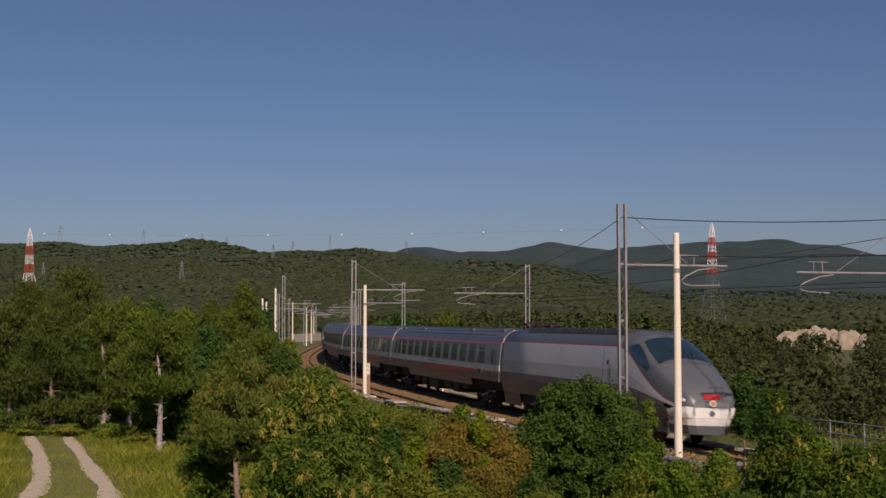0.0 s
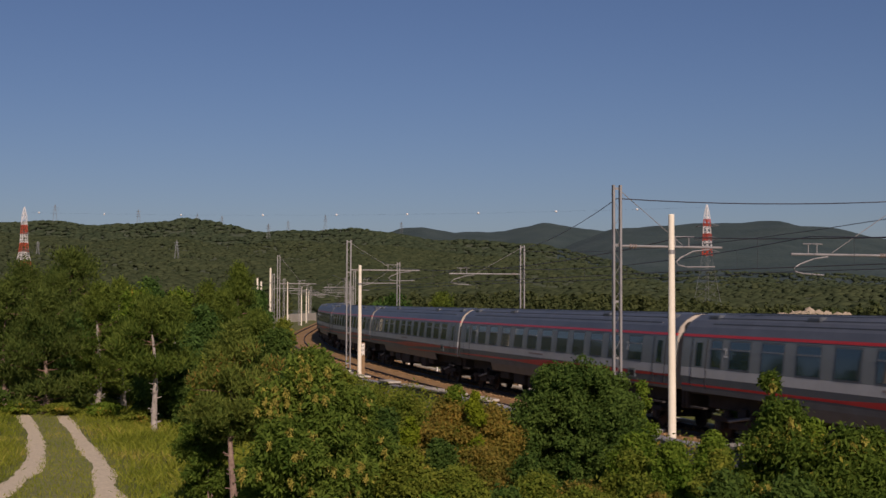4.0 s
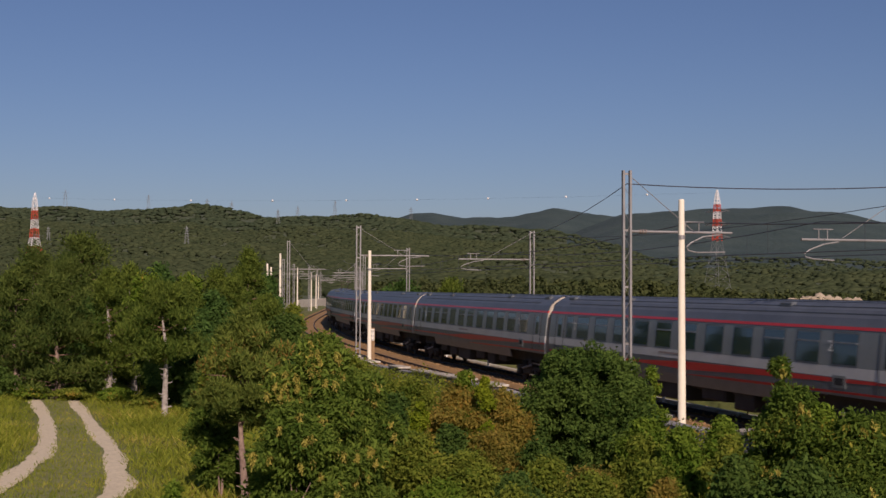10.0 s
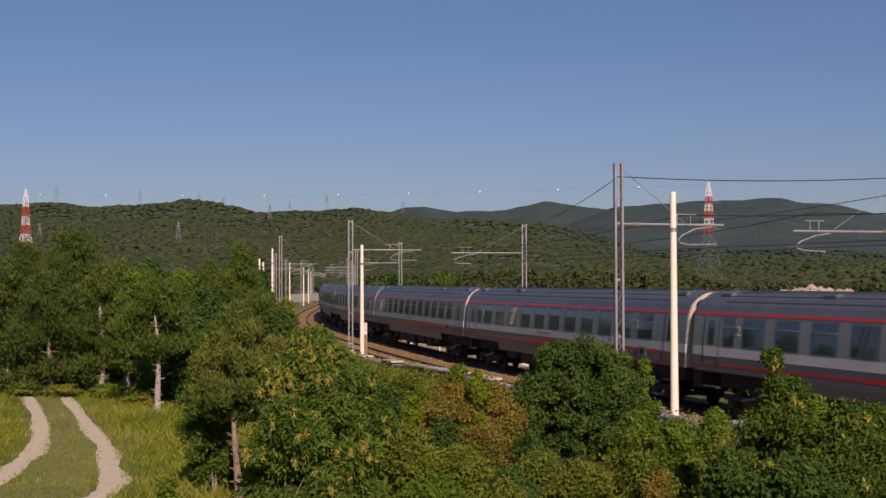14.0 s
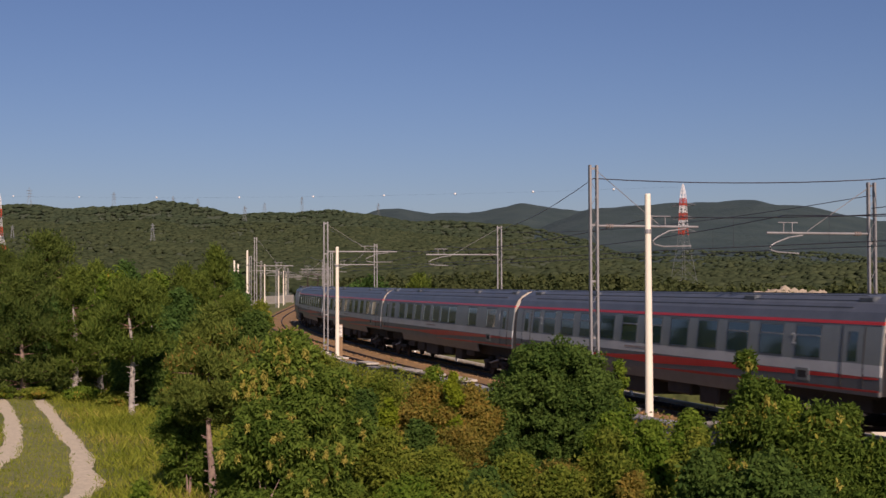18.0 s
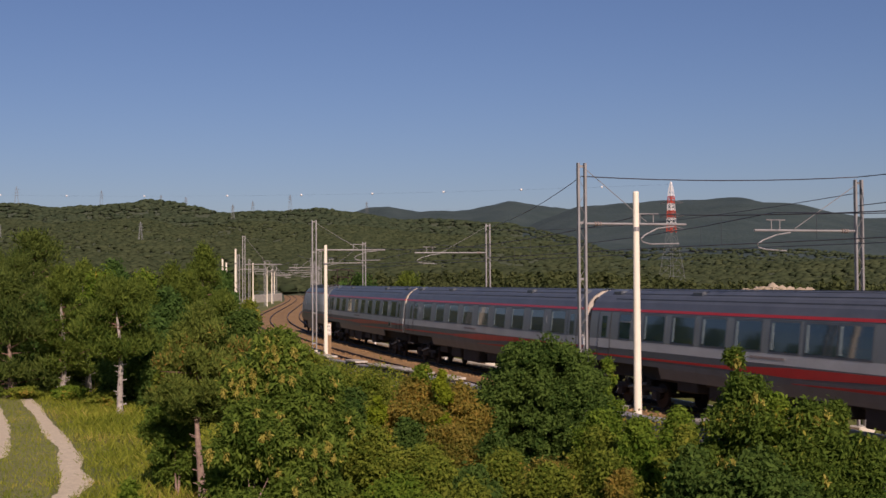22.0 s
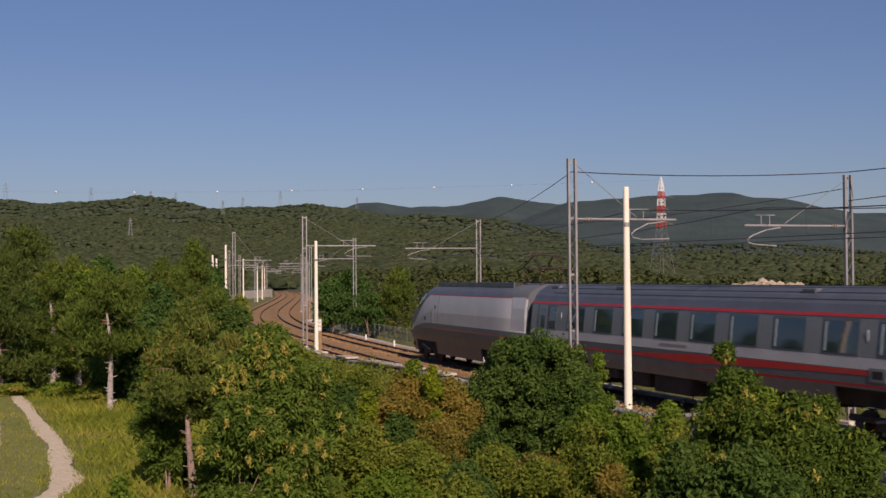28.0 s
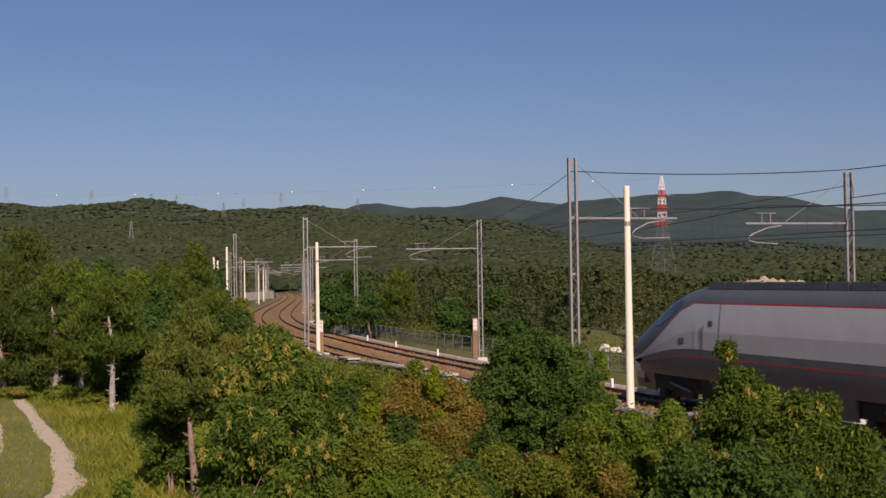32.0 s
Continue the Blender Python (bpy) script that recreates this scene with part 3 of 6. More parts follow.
        bm = bmesh.new()
        panel(bm, 21.97, 22.38, 1.16, 1.38, side, 0.022, 1)
        part("plate_field", bm, "t_rubber", pl)
        bm = bmesh.new()
        panel(bm, 10.9, 12.7, 1.54, 1.62, side, 0.008, 1)
        part("lettering_bar", bm, "t_letter", c, "faded brown lettering on the waist band")
        for xf in {0: (2.75, 21.55), 1: (2.85, 21.6), 2: (23.6,)}[kind]:
            cu = bpy.data.curves.new("class_figure", "FONT")
            cu.body, cu.size, cu.extrude = ("2" if kind == 0 else "1"), 0.50, 0.004
            fo = new("class_figure", cu)
            me = bpy.data.meshes.new_from_object(fo)
            bpy.data.objects.remove(fo)
            me.transform(Matrix.Translation((xf if side < 0 else L - xf, side * (side_y(2.4) + 0.02), 2.18)) @ pose(0, 0, 0, 90, 0, 0 if side < 0 else 180))
            part("class_figure", me, "t_light", c, "white painted class figure")
        for i, (xa, xb) in enumerate(wins):
            bm = bmesh.new()
            panel(bm, xa - 0.07, xb + 0.07, z0 - 0.07, z1 + 0.07, side, 0.006, 3)
            w = part("window", bm, "t_dark", c)
            bm = bmesh.new()
            panel(bm, xa, xb, z0, z1, side, 0.012, 3)
            part("pane", bm, "t_glass", w, "dark tinted pane")
            if kind and i < n:
                # Narrow pale upright strip, slightly proud of the pane.
                bm = bmesh.new()
                panel(bm, xa + 0.03, xa + 0.15, z0 + 0.04, z1 - 0.03, side, 0.016, 2)
                part("curtain", bm, "curtain", w, "pale upright strip at the window's edge")
            if (kind == 0 and i not in (3, 6, 7)) or i >= n:
                bm = bmesh.new()
                panel(bm, xa, xb, z1 - 0.30, z1 - 0.25, side, 0.03, 1)
                part("hopper_bar", bm, "t_mid", w)
        for xa, xb in doors:
            bm = bmesh.new()
            panel(bm, xa, xb, 1.74, 2.82, side, 0.014, 6)
            d = part("door", bm, "t_grey", c, "grey entrance door")
            bm = bmesh.new()
            panel(bm, xa, xb, 1.38, 1.74, side, 0.014, 2)
            part("door_foot", bm, "t_waist", d, "light grey foot of the door")
            bm = bmesh.new()
            panel(bm, xa + 0.25, xb - 0.25, 1.80, 2.66, side, 0.02, 3)
            part("door_pane", bm, "t_glass", d)
            bm = bmesh.new()
            for xx in (xa - 0.03, xb + 0.01):
                panel(bm, xx, xx + 0.025, 1.0, 2.82, side, 0.018, 6)
            part("door_seal", bm, "t_rubber", d)
            bm = bmesh.new()
            box(bm, xa, side * 1.3 - 0.15, 0.25, xb, side * 1.3 + 0.1, 0.32, 0.01)
            part("door_step", bm, "t_under", d)
    bm = bmesh.new()
    box(bm, 0.3, -1.2, 0.75, L - 0.3, 1.2, 1.0)
    part("underframe", bm, "t_under", c)
    # Added dark box under the floor, standing in for the shade there.
    bm = bmesh.new()
    box(bm, 1.0, -0.9, 0.3, L - 1.0, 0.9, 0.8, 0.02)
    part("keel_shade_block", bm, "t_under", c)
    for x, w, lo in ((6.9, 1.3, 0.05), (9.0, 1.5, -0.12), (11.4, 2.4, -0.2), (14.6, 1.6, 0.0), (16.6, 1.2, -0.18), (18.6, 1.3, 0.1)):
        bm = bmesh.new()
        box(bm, x - w / 2, -1.2, lo, x + w / 2, 1.2, 0.8, 0.05)
        part("equipment_box", bm, "t_under", c)
    for x in (3.3, L - 3.3):
        wheelset_bogie(c, x)
    for ob in c.children_recursive:
        if ob.name.split(".")[0] not in ("bogie", "wheelset", "axle_box", "spring", "damper"):
            ob.data.transform(Matrix.Diagonal((1, 1, 0.915, 1)))
    return c


NOSE_U = [0.0, 0.10, 0.30, 0.7, 1.3, 2.0, 2.8, 3.5, 4.1, 4.9]
NOSE_TOP = [1.00, 1.28, 1.50, 1.74, 2.04, 2.43, 2.84, 3.16, 3.34, 3.46]
NOSE_W = [0.72, 0.92, 1.04, 1.14, 1.24, 1.32, 1.38, 1.41, 1.42, 1.43]
# share of the height over the skirt's edge, share of the width: up one side to the crown
LSEC = [(0.0, 0.90), (0.08, 0.96), (0.16, 0.99), (0.225, 1.0), (0.238, 1.0), (0.31, 1.0), (0.50, 0.995), (0.65, 0.98), (0.80, 0.94), (0.815, 0.93), (0.845, 0.90), (0.87, 0.86), (0.895, 0.805), (0.92, 0.74), (0.942, 0.66), (0.96, 0.56), (0.978, 0.44), (0.99, 0.30), (1.0, 0.0)]


def loco_rings():
    """Cross-sections of the power car from its flat end (x = 0) to the nose tip (x = LOCO)."""
    xs = [0.0, 0.06, 4.0, 8.0, 12.0] + [LOCO - u for u in reversed(NOSE_U)]
    out = []
    for x in xs:
        u = LOCO - x
        top, w = float(np.interp(u, NOSE_U, NOSE_TOP)), float(np.interp(u, NOSE_U, NOSE_W))
        low = float(np.interp(u, [0, 0.35, 1.4], [0.46, 0.40, 0.38]))
        if x == 0.0:
            top, w = top - 0.05, w - 0.04
        edge = float(np.interp(u, [1.0, 2.0, 3.3, 4.5], [0.35, 0.455, 0.62, 0.78]))   # the bonnet's edge comes down towards the nose
        half = []
        for a, b in LSEC:
            q = float(np.interp(a, [0, 0.34, 0.80, 0.815, 1.0], [0, 0.34 * min(1, edge * 1.02 / 0.4), edge, edge + 0.018, 1.0]))
            half.append((w * float(np.interp(q, [p[0] for p in LSEC], [p[1] for p in LSEC])), low + (top - low) * q))
        out.append((x, half))
    return out


def loco_point(rings, x, a):
    """A point of the near half-section at length x and height share a."""
    ys, zs = [], []
    for (xx, half) in rings:
        lo, hi = half[0][1], half[-1][1]
        z = lo + (hi - lo) * a
        ys.append(np.interp(z, [h[1] for h in half], [h[0] for h in half]))
        zs.append(z)
    X = [r[0] for r in rings]
    return float(np.interp(x, X, ys)), float(np.interp(x, X, zs))


def loco_patch(rings, xs, a0, a1, side, proud, steps=4):
    """A plate lying on the power car's skin: xs lengths (list of (x, a0, a1) or x)."""
    bm = bmesh.new()
    cols = []
    for e in xs:
        x, p, q = e if isinstance(e, tuple) else (e, a0, a1)
        col = []
        for i in range(steps + 1):
            y, z = loco_point(rings, x, p + (q - p) * i / steps)
            n = Vector((0, y, max(0.02, (z - 2.2)))).normalized()
            col.append(bm.verts.new((x + proud * (0.6 if x > LOCO - 4.6 else 0), side * (y + proud * n.y), z + proud * n.z)))
        cols.append(col)
    for c0, c1 in zip(cols, cols[1:]):
        for i in range(steps):
            bm.faces.new((c0[i], c1[i], c1[i + 1], c0[i + 1]))
    bmesh.ops.recalc_face_normals(bm, faces=bm.faces)
    return bm


def loco(rear):
    t = thing("power_car", "grey streamlined electric power car with a sloping nose", "locomotive", group="power cars")
    rings = loco_rings()
    n = len(LSEC)

    def skin(name, rows, mat, x0=-1, x1=99, label=""):
        bm = bmesh.new()
        use = [r for r in rings if x0 <= r[0] <= x1]
        for side in (-1, 1):
            g = [[bm.verts.new((x, side * h[i][0], h[i][1])) for i in range(rows[0], rows[1] + 1)] for x, h in use]
            for a, b in zip(g, g[1:]):
                for i in range(rows[1] - rows[0]):
                    bm.faces.new((a[i], b[i], b[i + 1], a[i + 1]) if side < 0 else (a[i + 1], b[i + 1], b[i], a[i]))
        bmesh.ops.remove_doubles(bm, verts=bm.verts, dist=0.0005)
        bmesh.ops.recalc_face_normals(bm, faces=bm.faces)
        for f in bm.faces:
            f.smooth = True
        return part(name, bm, mat, t, label)

    skin("skirt", (0, 3), "t_dark", label="dark grey lower body")
    skin("lower_stripe", (3, 4), "t_red", -1, LOCO - 0.9, label="thin red line")
    skin("nose_band", (3, 5), "t_dark", LOCO - 0.9, 99)
    skin("band", (4, 5), "t_dark", -1, LOCO - 0.9)
    skin("lower_side", (5, 6), "t_pale", label="pale grey lower body side")
    skin("side", (6, 8), "t_light", label="light grey body side")
    skin("cantrail_stripe", (8, 9), "t_red", label="thin red line under the roof")
    skin("roof", (9, n - 1), "t_dark", -1, LOCO - 4.0, label="dark grey roof")
    skin("bonnet", (9, n - 1), "t_bonnet", LOCO - 4.2, 99, label="mid grey sloping bonnet")
    bm = bmesh.new()
    h = rings[0][1]
    bm.faces.new([bm.verts.new((0, y, z)) for y, z in h] + [bm.verts.new((0, -y, z)) for y, z in reversed(h[:-1])])
    part("end_wall", bm, "t_dark", t)
    h = rings[-1][1]
    bm = bmesh.new()
    bm.faces.new([bm.verts.new((LOCO, y, z)) for y, z in h] + [bm.verts.new((LOCO, -y, z)) for y, z in reversed(h[:-1])])
    part("nose_plate", bm, "t_grey", t)
    part("front_bumper", box(bmesh.new(), LOCO - 0.05, -0.66, 0.40, LOCO + 0.014, 0.66, 0.78, 0.02), "white", t, "off-white centre of the bumper")
    for side in (-1, 1):
        part("windscreen", loco_patch(rings, [(LOCO - 3.65, 0.935, 1.0), (LOCO - 3.25, 0.92, 1.0), (LOCO - 2.8, 0.905, 1.0), (LOCO - 2.4, 0.895, 1.0), (LOCO - 2.05, 0.89, 1.0)], 0, 0, side, 0.02, 8), "t_glass", t, "dark sloping windscreen half")
        part("side_window", loco_patch(rings, [(LOCO - 4.15, 0.79, 0.83), (LOCO - 3.75, 0.735, 0.895), (LOCO - 3.4, 0.70, 0.885), (LOCO - 2.85, 0.69, 0.845), (LOCO - 2.45, 0.70, 0.77)], 0, 0, side, 0.018, 4), "t_glass", t, "triangular dark cab side window")
        part("bumper", loco_patch(rings, [(LOCO - 1.1, 0.02, 0.17), (LOCO - 0.7, 0.0, 0.26), (LOCO - 0.3, -0.02, 0.33), (LOCO - 0.1, -0.04, 0.44), (LOCO, -0.06, 0.60)], 0, 0, side, 0.014, 5), "white", t, "off-white front bumper")
        part("light_strip", loco_patch(rings, [(LOCO - 0.75, 0.44, 0.54), (LOCO - 0.3, 0.50, 0.66), (LOCO - 0.1, 0.60, 0.80), (LOCO, 0.78, 0.99)], 0, 0, side, 0.012, 4), "t_dark", t, "dark strip around the headlights")
        part("headlight", loco_patch(rings, [(LOCO - 0.42, 0.51, 0.60), (LOCO - 0.3, 0.53, 0.63), (LOCO - 0.16, 0.58, 0.69)], 0, 0, side, 0.02, 2), "lamp", t, "clear round headlight")
        bm = bmesh.new()
        pipe(bm, [(LOCO - 2.0, side * 0.25, 2.47), (LOCO - 2.6, side * 0.45, 2.76)], 0.015, 5)
        part("wiper", bm, "t_rubber", t)
        bm = bmesh.new()
        bar(bm, (LOCO - 5.6, side * 1.43, 1.35), (LOCO - 5.6, side * 1.43, 2.1), 0.025, 6)
        part("handrail", bm, "t_dark", t)
    for name, mat, label, upper, lower in (("bumper_skirt", "white", "off-white foot of the front bumper", (0.0, 0.42), (0.05, 0.15)), ("front_lip", "t_bonnet", "grey valance under the bumper", (0.05, 0.15), (0.14, -0.17))):
        bm = bmesh.new()
        lip = [(LOCO - u, side * (loco_point(rings, LOCO - u, 0.0)[0] - d), z) for side in (-1, 1) for u in ((1.3, 0.6, 0.2, 0.0) if side < 0 else (0.0, 0.2, 0.6, 1.3)) for d, z in (upper, lower)]
        v = [bm.verts.new(p) for p in lip]
        for k in range(0, len(v) - 2, 2):
            bm.faces.new((v[k], v[k + 1], v[k + 3], v[k + 2]))
        bmesh.ops.solidify(bm, geom=bm.faces[:], thickness=0.05)
        bmesh.ops.recalc_face_normals(bm, faces=bm.faces)
        part(name, bm, mat, t, label)
    part("red_badge", box(bmesh.new(), LOCO - 0.30, -0.34, 1.06, LOCO + 0.0, 0.34, 1.24, 0.02), "t_red", t, "red badge panel on the nose")
    bm = bmesh.new()
    bar(bm, (LOCO - 0.02, 0.0, 0.93), (LOCO + 0.09, 0.0, 0.93), 0.12, 14)
    ring = part("tail_disc", bm, "white", t, "round white marker disc")
    bm = bmesh.new()
    bar(bm, (LOCO + 0.085, 0.0, 0.94), (LOCO + 0.10, 0.0, 0.94), 0.08, 14)
    part("disc_centre", bm, "orange", ring, "orange disc centre")
    bm = bmesh.new()
    bar(bm, (LOCO, 0, 0.58), (LOCO + 0.06, 0, 0.58), 0.10, 12)
    part("coupling_hatch", bm, "t_dark", t)
    for i in range(11):
        bm = bmesh.new()
        x = 2.6 + i * 1.02
        for k in range(6):
            for y in (-0.65, 0.65):
                box(bm, x + 0.02 + 0.165 * k, y - 0.3, 3.30, x + 0.07 + 0.165 * k, y + 0.3, 3.475)
        g = part("roof_grille", bm, "t_under", t, "black ventilation grille on the roof")
        bm = bmesh.new()
        for y in (-0.98, -0.32, 0.32, 0.98):
            box(bm, x, y - 0.025, 3.26, x + 0.96, y + 0.025, 3.49, 0.01)
        part("grille_frame", bm, "t_dark", g, "dark grey frame bars of the grille")
    bm = bmesh.new()
    box(bm, 0.5, -1.1, 0.0, LOCO - 1.2, 1.1, 0.9, 0.05)
    part("underframe", bm, "t_under", t)
    for xa, xb in ((0.1, 2.3), (6.0, 13.0), (LOCO - 2.1, LOCO - 1.3)):
        for side in (-1, 1):
            bm = bmesh.new()
            top = [loco_point(rings, x, 0.0) for x in (xa, xb)]
            v = [bm.verts.new((x, side * (y - d), z)) for (x, (y, zz)) in zip((xa, xb), top) for d, z in ((0.0, zz + 0.01), (0.10, -0.22), (0.18, -0.22), (0.09, zz + 0.01))]
            for k in range(4):
                m = (k + 1) % 4
                bm.faces.new((v[k], v[m], v[4 + m], v[4 + k]))
            bm.faces.new(v[:4]), bm.faces.new(v[4:])
            bmesh.ops.recalc_face_normals(bm, faces=bm.faces)
            part("lower_skirt", bm, "t_dark", t, "dark grey lower skirt panel")
    for side in (-1, 1):
        # Rear car only: reflected light painted as a pale patch on the side.
        if rear:
            part("rear_sheen", loco_patch(rings, [0.12, 0.9, 1.75], 0.33, 0.795, side, 0.008, 6), "t_sheen", t, "pale sheen painted on the side at the flat end")
        part("cab_door_seam", loco_patch(rings, [LOCO - 6.5, LOCO - 6.46], 0.27, 0.79, side, 0.006, 4), "t_dark", t)
        part("grab_rail", loco_patch(rings, [LOCO - 5.25, LOCO - 5.19], 0.34, 0.62, side, 0.03, 4), "t_light", t, "bright grab rail beside the cab door")
        part("small_grille", loco_patch(rings, [LOCO - 4.4, LOCO - 4.05], 0.36, 0.43, side, 0.008, 2), "t_dark", t)
        part("small_grille", loco_patch(rings, [LOCO - 6.1, LOCO - 5.85], 0.55, 0.61, side, 0.008, 2), "t_dark", t)
    for x in (4.2, 15.0):
        wheelset_bogie(t, x, 0.52, 1.4)
    # pantograph on its frame: folded on the leading car, raised to the wire on the rear one
    bm = bmesh.new()
    knee, top = (0.62, 4.72) if rear else (0.12, 3.76)
    for y in (-0.5, 0.5):
        pipe(bm, [(0.4, y, 3.52), (2.8, y, 3.52)], 0.035, 6)
        for x0, x1 in ((1.1, 0.55), (2.1, 2.65)):
            pipe(bm, [(x0, y, 3.56), (x1, y * 1.15, 3.52 + knee), (1.6 + (x1 - 1.6) * 0.12, y * 0.9, top - 0.03)], 0.032, 6)
        for x in (0.5, 2.7):
            bar(bm, (x, y, 3.36), (x, y, 3.55), 0.07, 8)
    for x1 in (0.55, 2.65):
        bar(bm, (x1, -0.58, 3.52 + knee), (x1, 0.58, 3.52 + knee), 0.028, 6)
    for dx in (-0.18, 0.18):
        pipe(bm, [(1.6 + dx, -0.85, top - 0.1), (1.6 + dx, -0.62, top), (1.6 + dx, 0.62, top), (1.6 + dx, 0.85, top - 0.1)], 0.03, 6)
    part("pantograph", bm, "t_panto", t, "raised dark red pantograph" if rear else "folded dark red pantograph")
    return t


def gap_s(t):
    """Where the joint behind the leading power car stands, along the line."""
    u = t / 16 - 1
    return 344.396 + 151.441 * u - 20.655 * u ** 2 - 2.035 * u ** 3


def car_pose(s_rear, length, back):
    """The pose of a car whose rear end stands at s_rear: its bogies follow the line."""
    a, _ = line(s_rear + 3.3)
    b, _ = line(s_rear + length - 3.3)
    h = math.atan2(b.y - a.y, b.x - a.x)
    d = Vector((math.cos(h), math.sin(h)))
    o = a - d * 3.3 if not back else a + d * (length - 3.3)
    k = math.degrees(h) + (180 if back else 0)
    return pose(o.x, o.y, 0.0, 2.45 if back else -2.45, 0, k)


TRAIN = []
head, tail = loco(False), loco(True)
TRAIN += [(head, 0.1, LOCO, False), (tail, -10 * COACH - LOCO - 0.4, LOCO, True)]
protos = [coach(0), coach(1), coach(2)]
for i in range(10):
    k = 0 if i < 7 else 2 if i == 7 else 1
    c = protos[k] if i in (0, 7, 8) else copy_thing(protos[k], Matrix())
    TRAIN.append((c, -(i + 1) * COACH + 0.23, COACH - 0.46, False))


# ---- lineside ----
def wall_line(s):
    """Offset and top height of the low retaining wall along the near track."""
    k = [163.4, 182.0, 200.4]
    return float(np.interp(s, k, [6.3, 5.45, 5.3])) - max(0.0, s - 200.4) * 0.01, float(np.interp(s, k, [-0.26, -0.06, 0.13])) + max(0.0, s - 200.4) * 0.01


M["cap"] = material("weathered_cap_concrete", (0.52, 0.47, 0.38), (0.26, 0.23, 0.18), 1.8, 0.9, bump=0.02, fine=12, spread=0.2)


def build_retaining_wall():
    w = thing("retaining_wall", "low rough grey stone wall with a pale concrete cap", "wall", kind="structure")
    ss = list(np.arange(158, 214.1, 2.0))
    gone = random.Random(8)
    for a, b in zip(ss, ss[1:]):
        if gone.random() < 0.3 or a > 204:
            continue
        bm = bmesh.new()
        lo = []
        for s in (a + 0.01, b - 0.01):
            o, z = wall_line(s)
            for do, dz in ((-0.32, -0.10), (0.34, -0.10), (0.34, 0.0), (-0.32, 0.0)):
                p, h = line(s, o + do)
                lo.append(bm.verts.new((p.x, p.y, z + dz)))
        for i in range(4):
            j = (i + 1) % 4
            bm.faces.new((lo[i], lo[j], lo[4 + j], lo[4 + i]))
        bm.faces.new(lo[:4]), bm.faces.new(lo[4:])
        bmesh.ops.recalc_face_normals(bm, faces=bm.faces)
        bmesh.ops.bevel(bm, geom=list(bm.edges), offset=0.02, segments=1, affect="EDGES")
        part("cap_stone", bm, "cap", w)
    rng = random.Random(4)
    shapes = []
    for k in range(6):
        bm = box(bmesh.new(), -0.29, -0.22, -0.135, 0.29, 0.22, 0.135, 0.035)
        for v in bm.verts:
            v.co += Vector((rng.uniform(-1, 1), rng.uniform(-1, 1), rng.uniform(-1, 1))) * 0.02
        me = bpy.data.meshes.new("stone")
        bm.to_mesh(me)
        bm.free()
        me.materials.append(M["stonewall"])
        shapes.append(me)
    s = 160.0
    while s < 213:
        for row in range(4):
            o, z = wall_line(s)
            st = part("stone", shapes[rng.randrange(6)], None, w)
            st.matrix_basis = on_line(s + (0.3 if row % 2 else 0), o + 0.05 + rng.uniform(-0.02, 0.03), z - 0.29 - row * 0.28, rng.uniform(-3, 3))
        s += 0.62
    return w


build_retaining_wall()


def build_fence():
    f = thing("lineside_fence", "dull green steel fence with mesh panels along the line", "fence")
    o, n = -3.5, 64
    low = lambda s: -0.84 + (s - 158) * 0.0056
    s0, ds = 90.0, 1.95
    post = box(bmesh.new(), -0.04, -0.04, 0.0, 0.04, 0.04, 1.06, 0.008)
    pm = bpy.data.meshes.new("post")
    post.to_mesh(pm)
    pm.materials.append(M["fence"])
    for i in range(n + 1):
        part("post", pm, None, f, at=on_line(s0 + i * ds, o, low(s0 + i * ds)))
    for i in range(n):
        a, _ = line(s0 + i * ds, o)
        b, _ = line(s0 + (i + 1) * ds, o)
        zb = low(s0 + i * ds)
        for z in (0.2, 0.62, 1.02):
            bm = bmesh.new()
            bar(bm, (a.x, a.y, zb + z), (b.x, b.y, zb + z), 0.028, 5)
            part("rail_bar", bm, "fence", f)
        bm = bmesh.new()
        for k in range(1, 6):
            p = a.lerp(b, k / 6)
            bar(bm, (p.x, p.y, zb + 0.2), (p.x, p.y, zb + 1.02), 0.013, 4)
        part("mesh_panel", bm, "fence", f)
    return f


build_fence()

trough = thing("cable_trough", "pale concrete cable trough along the far track", "cable trough", kind="structure")
for a in np.arange(96.0, 214.0, 4.0):
    ss = [a + 0.03, a + 1.0, a + 2.0, a + 3.0, a + 3.97]
    part("trough_cover", strip("trough_cover", ss, [(-2.06, -1.0), (-2.04, -0.775), (-1.74, -0.77), (-1.72, -0.98)], "concrete"), None, trough)
for s in (116.4, 122.8, 141.0, 150.6, 161.2, 173.9, 185.9):
    t = thing("marker_post", "small white painted marker post beside the track", "marker post", on_line(s, -1.64, -0.9), "marker posts")
    part("post", box(bmesh.new(), -0.055, -0.055, -0.1, 0.055, 0.055, 0.40, 0.015), "white", t)
    part("foot", box(bmesh.new(), -0.13, -0.13, -0.15, 0.13, 0.13, 0.02, 0.02), "concrete", t)


M["plate"] = material("faded_plate", (0.72, 0.69, 0.60), (0.58, 0.54, 0.46), 6.0, 0.7)


